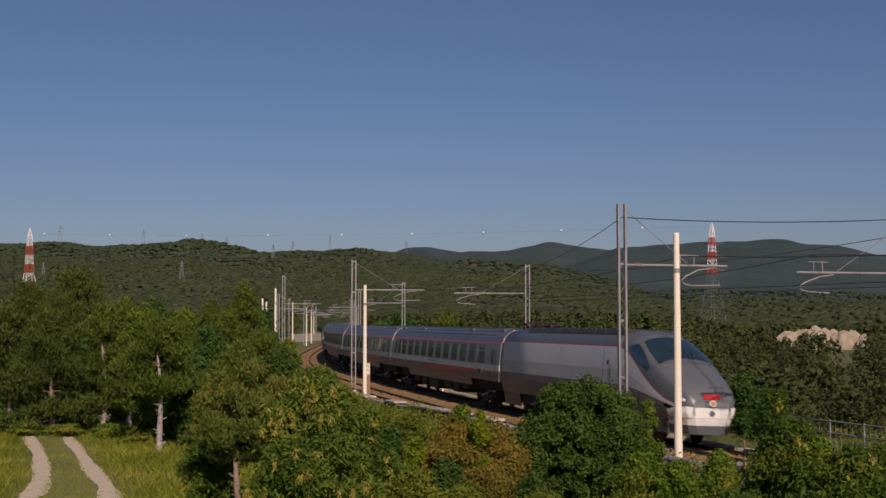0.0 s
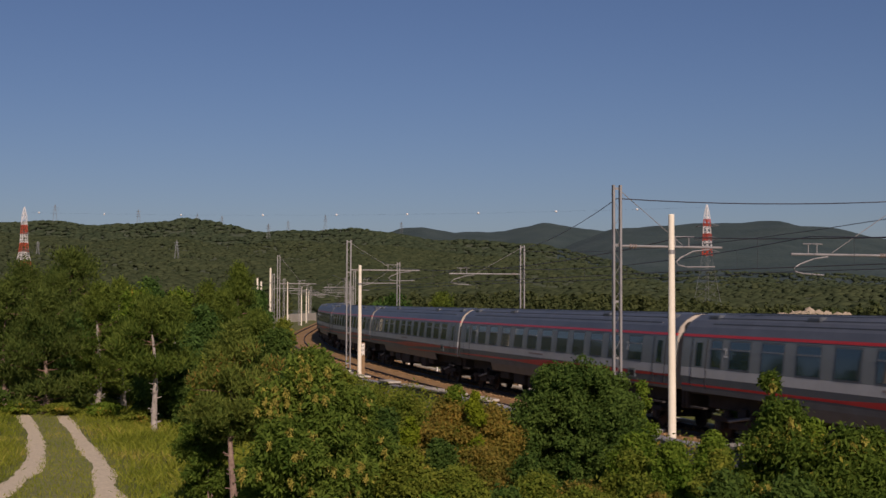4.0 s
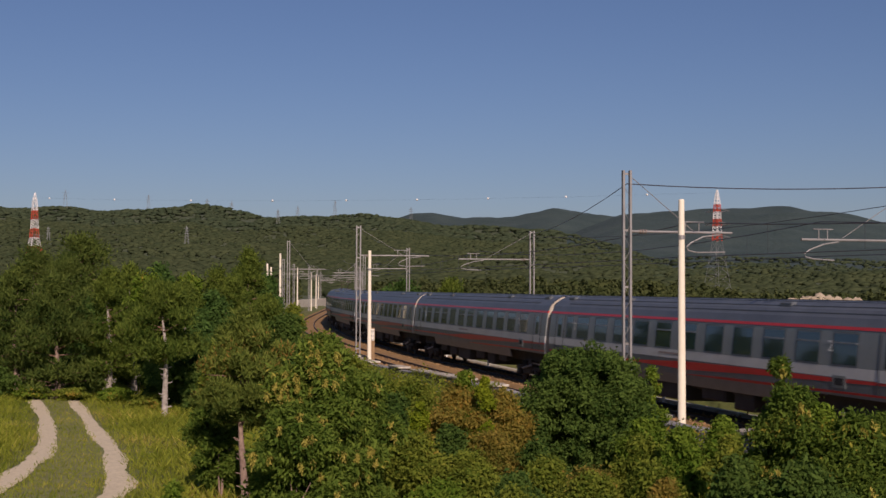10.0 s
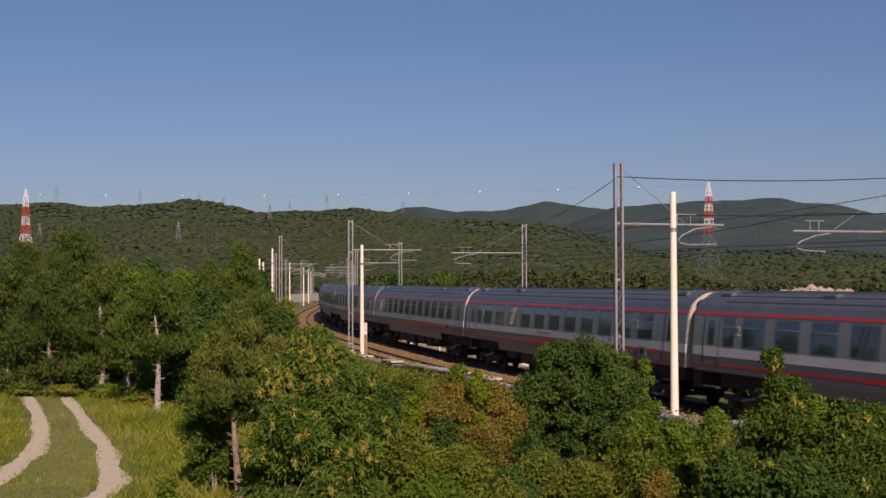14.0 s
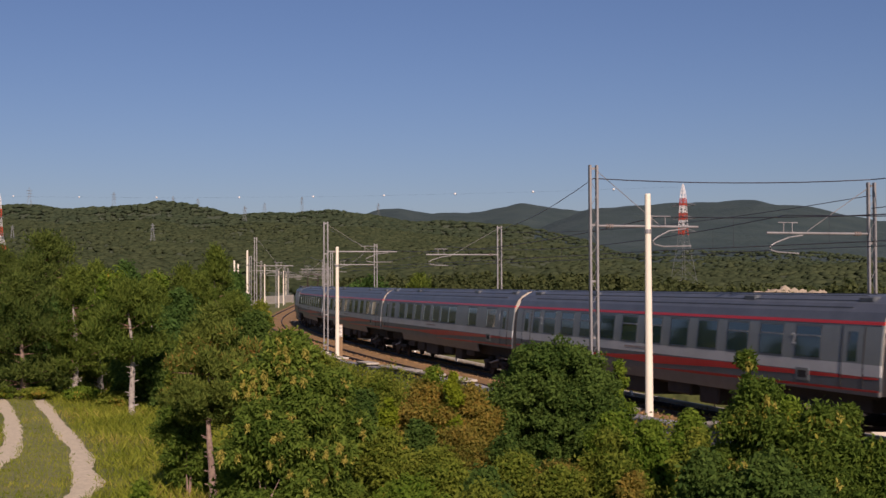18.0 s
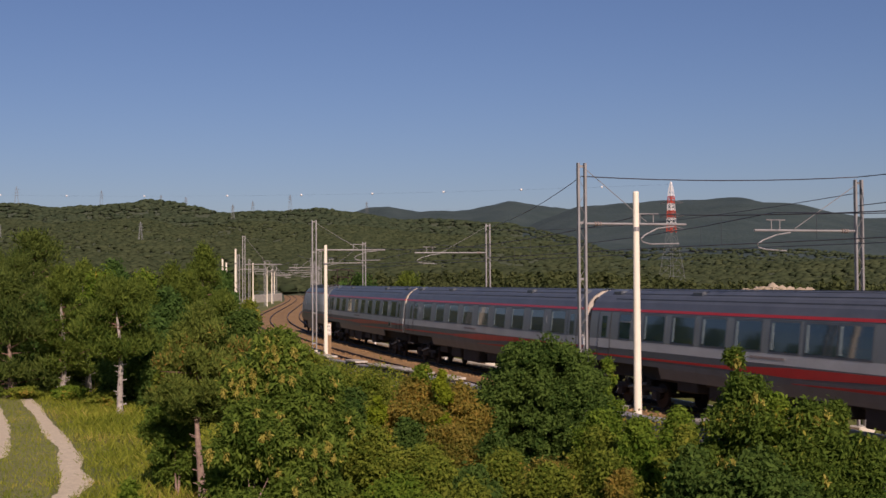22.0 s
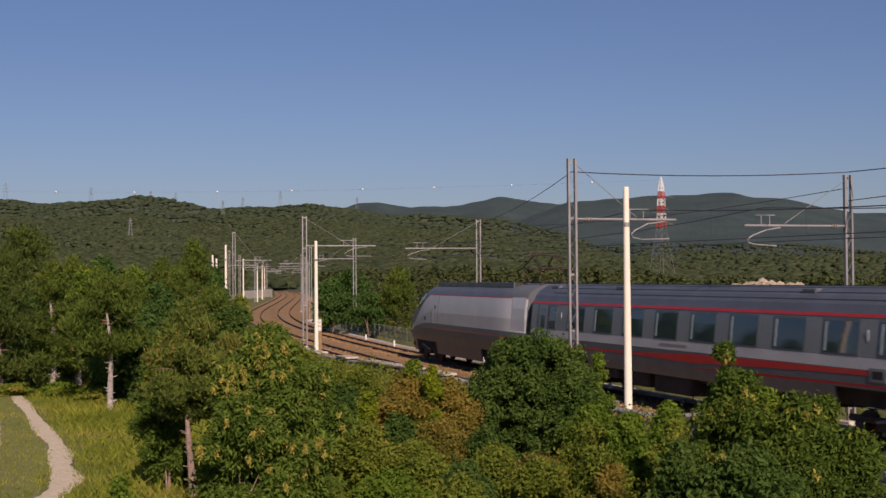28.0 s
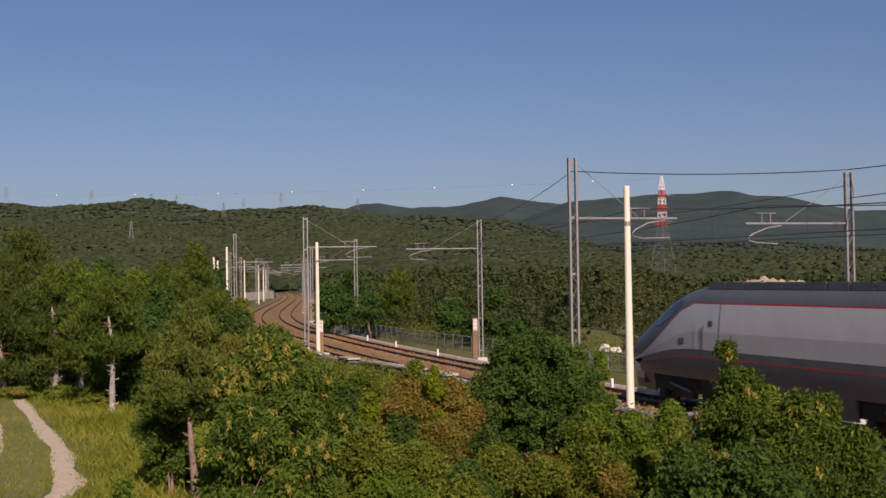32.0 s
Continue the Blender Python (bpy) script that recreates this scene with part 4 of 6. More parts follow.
def kilometre_sign(s, o, z0, top, face):
    """A slab post with a white plate; the figures are plain bars."""
    t = thing("kilometre_sign", "concrete slab post with a white plate of dark figures", "railway sign", on_line(s, o, z0, face), "kilometre signs")
    h = top - z0
    part("slab", box(bmesh.new(), -0.05, -0.15, -0.3, 0.05, 0.15, h, 0.015), "sleeper", t, "weathered brownish concrete slab")
    part("plate", box(bmesh.new(), 0.05, -0.12, h - 0.72, 0.07, 0.12, h - 0.06, 0.006), "plate", t, "faded white plate")
    for k in range(3):
        bm = bmesh.new()
        z = h - 0.2 - 0.24 * k
        box(bm, 0.072, -0.06, z - 0.05, 0.078, -0.03, z + 0.05)
        part("figure_bar", bm, "black", t)
        bm = bmesh.new()
        box(bm, 0.072, 0.03, z - 0.05, 0.078, 0.06, z + 0.05)
        part("figure_bar", bm, "black", t)


kilometre_sign(163.14, 5.8, -0.3, 1.49, 0)
kilometre_sign(165.58, -2.6, -0.7, 1.45, 0)


# sleepers, under both tracks where the ballast shows them
def build_sleepers(centre, s0, s1):
    bm = bmesh.new()
    s = s0
    while s < s1:
        m = on_line(s, centre, cant_z(centre) - 0.228) @ pose(0, 0, 0, -2.45, 0, 0)
        r = bmesh.ops.create_cube(bm, size=1)
        bmesh.ops.transform(bm, matrix=m @ Matrix.Diagonal((0.24, 2.2, 0.12, 1)), verts=r["verts"])
        s += 0.62
    me = bpy.data.meshes.new("sleepers")
    bm.to_mesh(me)
    bm.free()
    me.materials.append(M["sleeper"])
    ob = new("sleeper_row", me)
    return tagged(ob, "weathered concrete sleepers bedded in the ballast", "sleepers", kind="stuff")


build_sleepers(0.0, 60, 215)
build_sleepers(NEAR, 60, 215)


# loose ballast stones near the camera
def build_ballast_stones():
    rng = np.random.default_rng(2)
    n = 19000
    s = 130 + 84 * rng.random(n)
    o = -2.6 + 8.0 * rng.random(n)
    th = math.pi + s / ARC_R
    x, y = ARC_C.x + (ARC_R + o) * np.cos(th), ARC_C.y + (ARC_R + o) * np.sin(th)
    z = RAIL + np.where(o < 1.85, CANT * np.clip(o, -2.6, 1.85), 0.02 + CANT * (o - NEAR)) - 0.14 - 0.05 * rng.random(n) - 0.08 * (np.abs(o - 1.95) < 0.4) - np.clip(o - 4.9, 0, 1) * 0.2
    q = np.array([(1, 0, 0), (-1, 0, 0), (0, 1, 0), (0, -1, 0), (0, 0, 1)], float)
    tri = np.array([(0, 2, 4), (2, 1, 4), (1, 3, 4), (3, 0, 4)])
    r = 0.04 + 0.05 * rng.random(n)
    a = rng.random(n) * 6.28
    v = q[None] * (r[:, None, None] * (0.7 + 0.6 * rng.random((n, 5, 1))))
    c, sn = np.cos(a)[:, None], np.sin(a)[:, None]
    v = np.stack([c * v[..., 0] - sn * v[..., 1], sn * v[..., 0] + c * v[..., 1], v[..., 2]], -1) + np.stack([x, y, z], -1)[:, None]
    f = (np.arange(n)[:, None, None] * 5 + tri[None]).reshape(-1, 3)
    me = raw("ballast_stones", v.reshape(-1, 3), f)
    M["stones"] = material("ballast_stones", (0.37, 0.22, 0.09), (0.24, 0.14, 0.06), 3.0, 0.95, per="island", spread=0.35)
    tagged(part("ballast_stones", me, "stones"), "loose brown ballast stones between the rails", "ballast", kind="stuff")


build_ballast_stones()


# ---- wires ----
def wire(name, pts, r=0.013, label="", sag=0.0):
    bm, every = bmesh.new(), [Vector(pts[0])]
    for a, b in zip(pts, pts[1:]):
        a, b = Vector(a), Vector(b)
        every += [a.lerp(b, k / 8) - Vector((0, 0, sag * 4 * (k / 8) * (1 - k / 8))) for k in range(1, 9)]
    pipe(bm, every, r, 4)
    return tagged(part(name, bm, "wire"), label, "overhead wire")


def on3(s, o, z):
    p, _ = line(s, o)
    return (p.x, p.y, z)


for off, ss in ((3.5, (267, 233, 198.23, 160.9, 136, 110.5, 72, 36, 1, -30, -62, -95)), (0.2, (268, 234, 200.22, 165.68, 129.22, 94.2, 57, 22, -35, -149))):
    wire("messenger_wire", [on3(s, off, 5.85) for s in ss], 0.014, "dark messenger wire sagging between the masts", 0.55)
    wire("contact_wire", [on3(s, off, 4.8) for s in ss], 0.012, "dark contact wire above the track", 0.03)
    bm = bmesh.new()
    for a, b in zip(ss, ss[1:]):
        for k in range(1, 8):
            s = a + (b - a) * k / 8
            bar(bm, on3(s, off, 4.79), on3(s, off, 5.85 - 2.2 * (k / 8) * (1 - k / 8)), 0.006, 4)
    tagged(part("dropper_wires", bm, "wire"), "thin droppers between messenger and contact wire", "overhead wire", kind="stuff")
for name_pts, r, sag in (((on3(267, -2.9, 7.1), on3(234, -2.9, 7.05), on3(200.22, -2.9, 7.0), on3(198.23, 5.7, 7.0)), 0.016, 0.12),
                         ((on3(198.23, 5.7, 7.0), on3(165.68, -2.9, 6.85)), 0.014, 0.25),
                         ((on3(160.9, 6.2, 7.1), on3(129.22, -2.9, 6.85)), 0.012, 0.25),
                         ((on3(200.22, -2.9, 6.5), on3(165.68, -2.9, 6.7)), 0.012, 0.4),
                         ((on3(241, 5.7, 6.8), on3(200.22, -2.9, 6.1)), 0.014, 0.2)):
    wire("feeder_wire", name_pts, r, "dark feeder cable strung between mast tops", sag)


# ---- pylons ----
def pylon(h, w, label, red_from):
    """A lattice pylon in painted stages; each stage a part. red_from: share of height where the red and white begins."""
    t = thing("pylon", label, "pylon", group="striped pylons")
    def half(z):
        k = z / h
        return np.interp(k, [0, 0.5, 0.9, 1.0], [w, 0.34 * w, 0.2 * w, 0.03 * w])
    zs = list(np.linspace(0, h * red_from, 6)) + [h * (red_from + (1 - red_from) * k / 7) for k in range(1, 8)]
    for i, (a, b) in enumerate(zip(zs, zs[1:])):
        p, q = half(a), half(b)
        ca = [(-p, -p), (p, -p), (p, p), (-p, p)]
        cb = [(-q, -q), (q, -q), (q, q), (-q, q)]
        r = 0.06 if i < 5 else 0.14
        mat = "pylon_grey" if i < 5 else ("pylon_red" if (i - 5) % 2 == 0 and i < 11 else "pylon_white")
        for k in range(4):
            j = (k + 1) % 4
            part("leg", bar(bmesh.new(), (*ca[k], a), (*cb[k], b), r, 4), mat, t)
            n = 1 if i < 5 else 2
            for m in range(n):
                f0, f1 = m / n, (m + 1) / n
                l = lambda c0, c1, f: tuple(c0[d] + (c1[d] - c0[d]) * f for d in (0, 1))
                z0, z1 = a + (b - a) * f0, a + (b - a) * f1
                part("brace", bar(bmesh.new(), (*l(ca[k], cb[k], f0), z0), (*l(ca[j], cb[j], f1), z1), r * (0.45 if i < 5 else 0.6), 4), mat, t)
                part("brace", bar(bmesh.new(), (*l(ca[j], cb[j], f0), z0), (*l(ca[k], cb[k], f1), z1), r * (0.45 if i < 5 else 0.6), 4), mat, t)
            part("tie", bar(bmesh.new(), (*cb[k], b), (*cb[j], b), r * (0.45 if i < 5 else 0.6), 4), mat, t)
    for k in (red_from + 0.02, red_from + (1 - red_from) * 0.3, red_from + (1 - red_from) * 0.56):
        z, hw = h * k, half(h * k)
        for sx in (-1, 1):
            bm = bmesh.new()
            e = (sx * (hw + 0.13 * h * 0.9), 0, z + 0.3)
            for y in (-hw, hw):
                bar(bm, (sx * hw, y, z), e, 0.11, 4)
                bar(bm, (sx * hw, y, z + 1.4), e, 0.11, 4)
            part("cross_arm", bm, "pylon_grey", t)
    return t


PYL_R, PYL_L = Vector((95.3, 455.0, 0)), Vector((-206.0, 640.0, 0))
zr, zl = float(ground_z(PYL_R.x, PYL_R.y)), float(ground_z(PYL_L.x, PYL_L.y))
pylon(38.4 - zr, 3.7, "tall lattice pylon striped red and white rising from the woods", 0.52).matrix_basis = pose(PYL_R.x, PYL_R.y, zr, 0, 0, -50)
pylon(50.0 - zl, 4.6, "red and white striped lattice pylon on the wooded slope", 0.24).matrix_basis = pose(PYL_L.x, PYL_L.y, zl, 0, 0, -50)
ea, eb = Vector((PYL_L.x, PYL_L.y, 47.4)), Vector((PYL_R.x, PYL_R.y, 37.5))


def earth_at(m):
    p = ea.lerp(eb, m)
    return p - Vector((0, 0, 2.1 * 4 * m * (1 - m)))


bm = bmesh.new()
pipe(bm, [earth_at(k / 24) for k in range(25)], 0.014, 4)
tagged(part("earth_wire", bm, "wire"), "thin earth wire strung between the striped pylons", "power line")
for m in (0.03, 0.157, 0.295, 0.43, 0.542, 0.642, 0.736, 0.832, 0.925):
    t = thing("marker_ball", "white warning ball on the power line", "marker ball", Matrix.Translation(earth_at(m)), "marker balls")
    bm = bmesh.new()
    bmesh.ops.create_uvsphere(bm, u_segments=12, v_segments=8, radius=0.45)
    for f in bm.faces:
        f.smooth = True
    part("shell", bm, "white", t)
    bm = bmesh.new()
    bar(bm, (-0.6, 0, 0), (0.6, 0, 0), 0.05, 6)
    part("clamp", bm, "pylon_grey", t)


def grey_pylon(x, y, h):
    z = float(ground_z(x, y))
    t = thing("grey_pylon", "slim grey lattice pylon on the far ridge", "pylon", pose(x, y, z, 0, 0, 30), "ridge pylons")
    w = h * 0.1
    for sx, sy in ((-1, -1), (1, -1), (1, 1), (-1, 1)):
        part("leg", bar(bmesh.new(), (sx * w, sy * w, 0), (sx * w * 0.12, sy * w * 0.12, h), 0.16, 4), "pylon_grey", t)
    for k in (0.62, 0.75, 0.88):
        part("cross_arm", bar(bmesh.new(), (-h * 0.13, 0, h * k), (h * 0.13, 0, h * k), 0.18, 4), "pylon_grey", t)


for az, r, h in ((-17.2, 1700, 42), (-13.6, 1750, 36), (-11.0, 1800, 36), (-9.9, 1800, 36), (-6.9, 1800, 36), (-5.2, 1800, 34), (-1.7, 1850, 34), (2.9, 2300, 40), (-11.9, 900, 20), (-17.9, 1000, 16), (-7.8, 1300, 26)):
    a = math.radians(az * 0.965)
    grey_pylon(r * math.sin(a), r * math.cos(a), h * 0.7)


# ---- lane and meadow ----
def ribbon(name, pts, w0, w1, mat, seed, lift, parent=None):
    """A worn strip on the ground with a ragged edge."""
    rng = random.Random(seed)
    c = [Vector(p) for p in pts]
    path = []
    for i in range(len(c) - 1):
        a, b, d, e = c[max(0, i - 1)], c[i], c[i + 1], c[min(len(c) - 1, i + 2)]
        for k in range(14):
            t = k / 14
            path.append(0.5 * ((2 * b) + (d - a) * t + (2 * a - 5 * b + 4 * d - e) * t * t + (3 * b - a - 3 * d + e) * t ** 3))
    path.append(c[-1])
    v, f, k = [], [], 7
    for i, p in enumerate(path):
        q = path[min(i + 1, len(path) - 1)] - path[max(i - 1, 0)]
        n = Vector((-q.y, q.x)).normalized()
        w = (w0 + (w1 - w0) * i / len(path)) * (1 + 0.16 * math.sin(i * 0.37 + seed) + rng.uniform(-0.14, 0.14))
        sh = 0.05 * math.sin(i * 0.23 + 2 * seed)
        for j in range(k):
            e = (j / (k - 1) - 0.5) * w + sh
            x, y = p.x + n.x * e, p.y + n.y * e
            v.append((x, y, float(ground_z(x, y)) + lift - (0.02 if 0 < j < k - 1 else 0.035) + rng.uniform(-0.002, 0.002)))
        if i:
            for j in range(k - 1):
                a = (i - 1) * k + j
                f.append((a, a + k, a + k + 1, a + 1))
    me = raw(name, v, f, True)
    return part(name, me, mat, parent)


RUT_L = [(-15.8, 48.9), (-14.05, 43.9), (-11.47, 36.8), (-10.11, 32.8), (-9.22, 29.1), (-8.71, 25.75), (-8.3, 21.0), (-8.0, 15.0)]
RUT_R = [(-14.2, 48.2), (-12.12, 42.0), (-9.71, 35.5), (-8.03, 30.7), (-7.03, 27.5), (-6.38, 25.05), (-6.0, 21.0), (-5.8, 15.0)]
lane = thing("farm_lane", "unpaved farm lane of two pale gravel ruts", "lane", kind="structure")
ribbon("rut", RUT_L, 0.42, 0.58, "lane", 1, 0.045, lane)
ribbon("rut", RUT_R, 0.40, 0.62, "lane", 2, 0.045, lane)
ribbon("rut", [(-19.6, 68.5), (-18.0, 65.0), (-16.7, 61.5), (-15.2, 57.5)], 0.8, 0.8, "lane", 3, 0.07, lane)
ribbon("median", [((a[0] + b[0]) / 2, (a[1] + b[1]) / 2) for a, b in zip(RUT_L, RUT_R)], 1.3, 1.7, "verge", 4, 0.035, lane)


def near_rut(x, y):
    d = np.full(x.shape, 9.0)
    for rut in (RUT_L, RUT_R):
        for (ax, ay), (bx, by) in zip(rut, rut[1:]):
            t = np.clip(((x - ax) * (bx - ax) + (y - ay) * (by - ay)) / ((bx - ax) ** 2 + (by - ay) ** 2), 0, 1)
            d = np.minimum(d, np.hypot(x - ax - t * (bx - ax), y - ay - t * (by - ay)))
    return d


def build_grass():
    rng = np.random.default_rng(8)
    n = 205000
    y = 15 + 47 * rng.random(n) ** 1.15
    x = -0.36 * y - 5 + (0.36 * y + 8) * rng.random(n)
    d = near_rut(x, y)
    mid = (np.interp(y, [p[1] for p in RUT_L[::-1]], [p[0] for p in RUT_L[::-1]]) < x) & (x < np.interp(y, [p[1] for p in RUT_R[::-1]], [p[0] for p in RUT_R[::-1]]))
    ok = (x < -0.125 * y + 1.2) & (d > 0.13 + 0.17 * rng.random(n)) & (~mid | (rng.random(n) < 0.99))
    x, y, mid = x[ok], y[ok], mid[ok]
    n = len(x)
    patch = 0.5 + 0.5 * np.sin(x * 0.9 + 1.3 * np.sin(y * 0.35)) * np.cos(y * 0.6)
    h = np.where(mid, 0.10, 0.12 + 0.17 * patch * rng.random(n) + 0.08 * rng.random(n)) * (0.6 + 0.8 * rng.random(n)) * np.where(mid, 0.9, np.interp(near_rut(x, y), [0.3, 1.0], [0.5, 1.0]))
    a = rng.random(n) * 6.28
    w = 0.006 + 0.006 * rng.random(n)
    lean = rng.normal(size=(n, 2)) * 0.5 * h[:, None]
    z = ground_z(x, y) - 0.02
    u, t = np.cos(a) * w, np.sin(a) * w
    p0 = np.stack([x - u, y - t, z], 1)
    p1 = np.stack([x + u, y + t, z], 1)
    p2 = np.stack([x + lean[:, 0] * 0.5 + u * 0.8, y + lean[:, 1] * 0.5 + t * 0.8, z + h * 0.6], 1)
    p3 = np.stack([x + lean[:, 0], y + lean[:, 1], z + h], 1)
    v = np.stack([p0, p1, p2, p3], 1).reshape(-1, 3)
    tagged(part("meadow_grass", raw("meadow_grass", v, np.arange(4 * n).reshape(-1, 4)), "grass"), "tall yellow-green meadow grass beside the lane", "grass", kind="stuff")


build_grass()


# ---- rocks, bank and parapet ----
def rock(bm, c, r, seed):
    q = bmesh.ops.create_icosphere(bm, subdivisions=2, radius=1.0)
    for v in q["verts"]:
        k = 1 + 0.35 * noise.noise(v.co * 1.7 + Vector((seed * 3.1, 0, 0)))
        v.co = Vector(c) + Vector((v.co.x * r[0], v.co.y * r[1], v.co.z * r[2])) * k


t = thing("white_boulder", "pale limestone boulder beside the railway", "boulder", pose(12.0, 74.2, float(ground_z(12.0, 74.2))))
bm = bmesh.new()
rock(bm, (0, 0, 0.16), (0.42, 0.3, 0.26), 1)
rock(bm, (0.62, -0.2, 0.05), (0.4, 0.3, 0.2), 2)
part("stone", bm, "limestone", t)
t = thing("earth_bank", "bare pale eroded earth bank among the trees", "earth bank", pose(89, 300, 0.3, 0, 0, -15))
rb = random.Random(3)
for k in range(13):
    bm = bmesh.new()
    w = 1.0 - abs(k - 5) / 9
    rock(bm, (-9 + 1.45 * k + rb.uniform(-0.5, 0.5), rb.uniform(-0.8, 0.8), -2.2), (rb.uniform(1.7, 2.6), rb.uniform(1.0, 1.6), 2.3 + 2.2 * w + rb.uniform(-0.5, 0.4)), k)
    part("face", bm, "pale_earth", t)
t = thing("concrete_parapet", "pale concrete panel wall beside the line", "wall", pose(-31.0, 267.0, -0.9, 0, 0, 85.8), kind="structure")
for k in range(22):
    part("panel", box(bmesh.new(), k * 1.55, -0.12, -0.3, k * 1.55 + 1.5, 0.12, 1.95, 0.03), "concrete", t)


# ---- plants ----
def leaves(rng, blobs, n, size, thin=0.5, shell=0.55, up=0.3, ruffle=0.8, grain=None, loose=0.0):
    """n leaf plates spread over the blobs (x, y, z, rx, ry, rz); grain: outward, upward and random share of the leaf's long axis."""
    b = np.asarray(blobs, float)
    w = (b[:, 3] * b[:, 4] + b[:, 5] * b[:, 4]) ** 1.0
    i = rng.choice(len(b), n, p=w / w.sum())
    d = rng.normal(size=(n, 3))
    d /= np.linalg.norm(d, axis=1)[:, None]
    rr = shell + (1 - shell) * rng.random(n) ** 0.7
    c = b[i, :3] + d * b[i, 3:] * rr[:, None]
    if loose:
        c = c + rng.normal(size=(n, 3)) * b[i, 3:] * loose
    nrm = d * (0.55 if ruffle > 0.5 else 1.0) + rng.normal(size=(n, 3)) * ruffle + (0, -0.15, up)
    nrm /= np.linalg.norm(nrm, axis=1)[:, None]
    if grain:
        a = d * grain[0] + rng.normal(size=(n, 3)) * grain[2] + (0, 0, grain[1])
    else:
        a = np.cross(nrm, rng.normal(size=(n, 3)))
    a /= np.linalg.norm(a, axis=1)[:, None]
    e = np.cross(nrm, a)
    e /= np.linalg.norm(e, axis=1)[:, None] + 1e-6
    nrm = np.cross(a, e)
    s = size * (0.6 + 0.8 * rng.random(n))[:, None]
    v = np.stack([c - a * s * 0.6, c + e * s * thin * 0.6 + nrm * s * 0.08, c + a * s * 0.7, c - e * s * thin * 0.6 + nrm * s * 0.08], 1)
    return v.reshape(-1, 3), np.arange(4 * n).reshape(-1, 4)


def lumps(rng, rx, ry, z0, z1, k, r=0.3, taper=0.25):
    """Blobs that fill a crown of half-widths rx, ry between two heights."""
    out = []
    for _ in range(k):
        h = rng.random() ** 0.8
        w = (1 - h) ** 0.7 + 0.08 if taper >= 0.45 else math.sqrt(max(0.05, 1 - (2 * abs(h - 0.42)) ** 2.4)) * (1 - taper * h)
        a, q = rng.random() * 2 * math.pi, math.sqrt(rng.random()) * 0.85
        f = (0.6 + 0.8 * rng.random()) * r
        out.append((math.cos(a) * q * rx * w, math.sin(a) * q * ry * w, z0 + (z1 - z0) * h, f * rx, f * ry, f * min(rx, (z1 - z0) / 2) * 0.9))
    return out


def stems(rng, h, k, r, spread):
    bm = bmesh.new()
    for _ in range(k):
        a = rng.random() * 6.28
        p = Vector((0, 0, -0.4))
        q = Vector((math.cos(a) * spread * 0.3, math.sin(a) * spread * 0.3, h * 0.45))
        e = Vector((math.cos(a + 0.3) * spread * 0.7, math.sin(a + 0.3) * spread * 0.7, h * 0.7))
        bar(bm, p, q, r, 6, r * 0.7)
        bar(bm, q, e, r * 0.7, 5, r * 0.25)
    return bm


def shrub(name, label, mat, seed, rx, ry, h, n, size, at, k=36, r=0.3, taper=0.2, thin=0.5, low=0.0, category="shrub", seeds=0):
    """A bush: a few stems, a crown of leaves over many small boughs, and bunches of yellow seeds."""
    rng = np.random.default_rng(seed)
    t = thing(name, label, category, at)
    part("trunk", stems(rng, h * 0.62, 4, 0.012 + 0.005 * h, rx * 0.5), "bark", t)
    if taper < 0:
        boughs = []
        for _ in range(k):
            d = rng.normal(size=3)
            d *= (0.68 + 0.2 * rng.random()) / np.linalg.norm(d)
            f = r * (0.6 + 0.8 * rng.random())
            boughs.append((d[0] * rx, d[1] * ry, h * (0.5 + 0.5 * d[2]), f * rx, f * ry, f * rx * 0.85))
        for _ in range(k // 8):
            d = rng.normal(size=3)
            d *= (0.3 + 0.3 * rng.random()) / np.linalg.norm(d)
            boughs.append((d[0] * rx, d[1] * ry, h * (0.5 + 0.5 * d[2]), 0.27 * rx, 0.27 * ry, 0.25 * rx))
    else:
        boughs = lumps(rng, rx, ry, low + 0.12 * h, h * 0.93, k, r, taper)
    if mat in ("leaf_ash", "leaf_hazel"):
        v, f = leaves(rng, boughs, int(n * 1.7), size * 0.84, 0.40, 0.4, ruffle=0.6, grain=(0.8, -0.3, 0.7), loose=0.25)
    elif taper < 0:
        v, f = leaves(rng, boughs, int(n * 1.15), size * 0.9, 0.55, 0.5, ruffle=0.65, loose=0.16)
    else:
        more = 1.9 if mat == "leaf_rust" else 1.35
        v, f = leaves(rng, boughs, int(n * more), size * (0.72 if mat == "leaf_rust" else 0.82), thin, 0.35, ruffle=0.6, loose=0.3)
    part("crown", raw("crown", v, f), mat, t)
    if seeds:
        pick = [b for b in boughs if b[1] < 0.1 * ry and b[2] > 0.3 * h]
        shapes = []
        for _ in range(3):
            me = raw("seed_cluster", *leaves(rng, [(0, 0, 0, 0.06, 0.06, 0.10)], 34, 0.055, 0.4, 0.1, grain=(0.3, -1.0, 0.5)))
            me.materials.append(M["seeds"])
            shapes.append(me)
        for k in range(seeds * 2):
            b = pick[rng.integers(len(pick))]
            a, e = rng.random() * 6.28, 0.3 + 0.7 * rng.random()
            part("seed_cluster", shapes[k % 3], None, t, "hanging bunch of pale yellow seeds", at=pose(b[0] + b[3] * 0.7 * math.cos(a), b[1] - b[4] * (0.85 + 0.3 * e), b[2] + b[5] * 0.5 * math.sin(a), 0, 0, 60 * k))
    return t


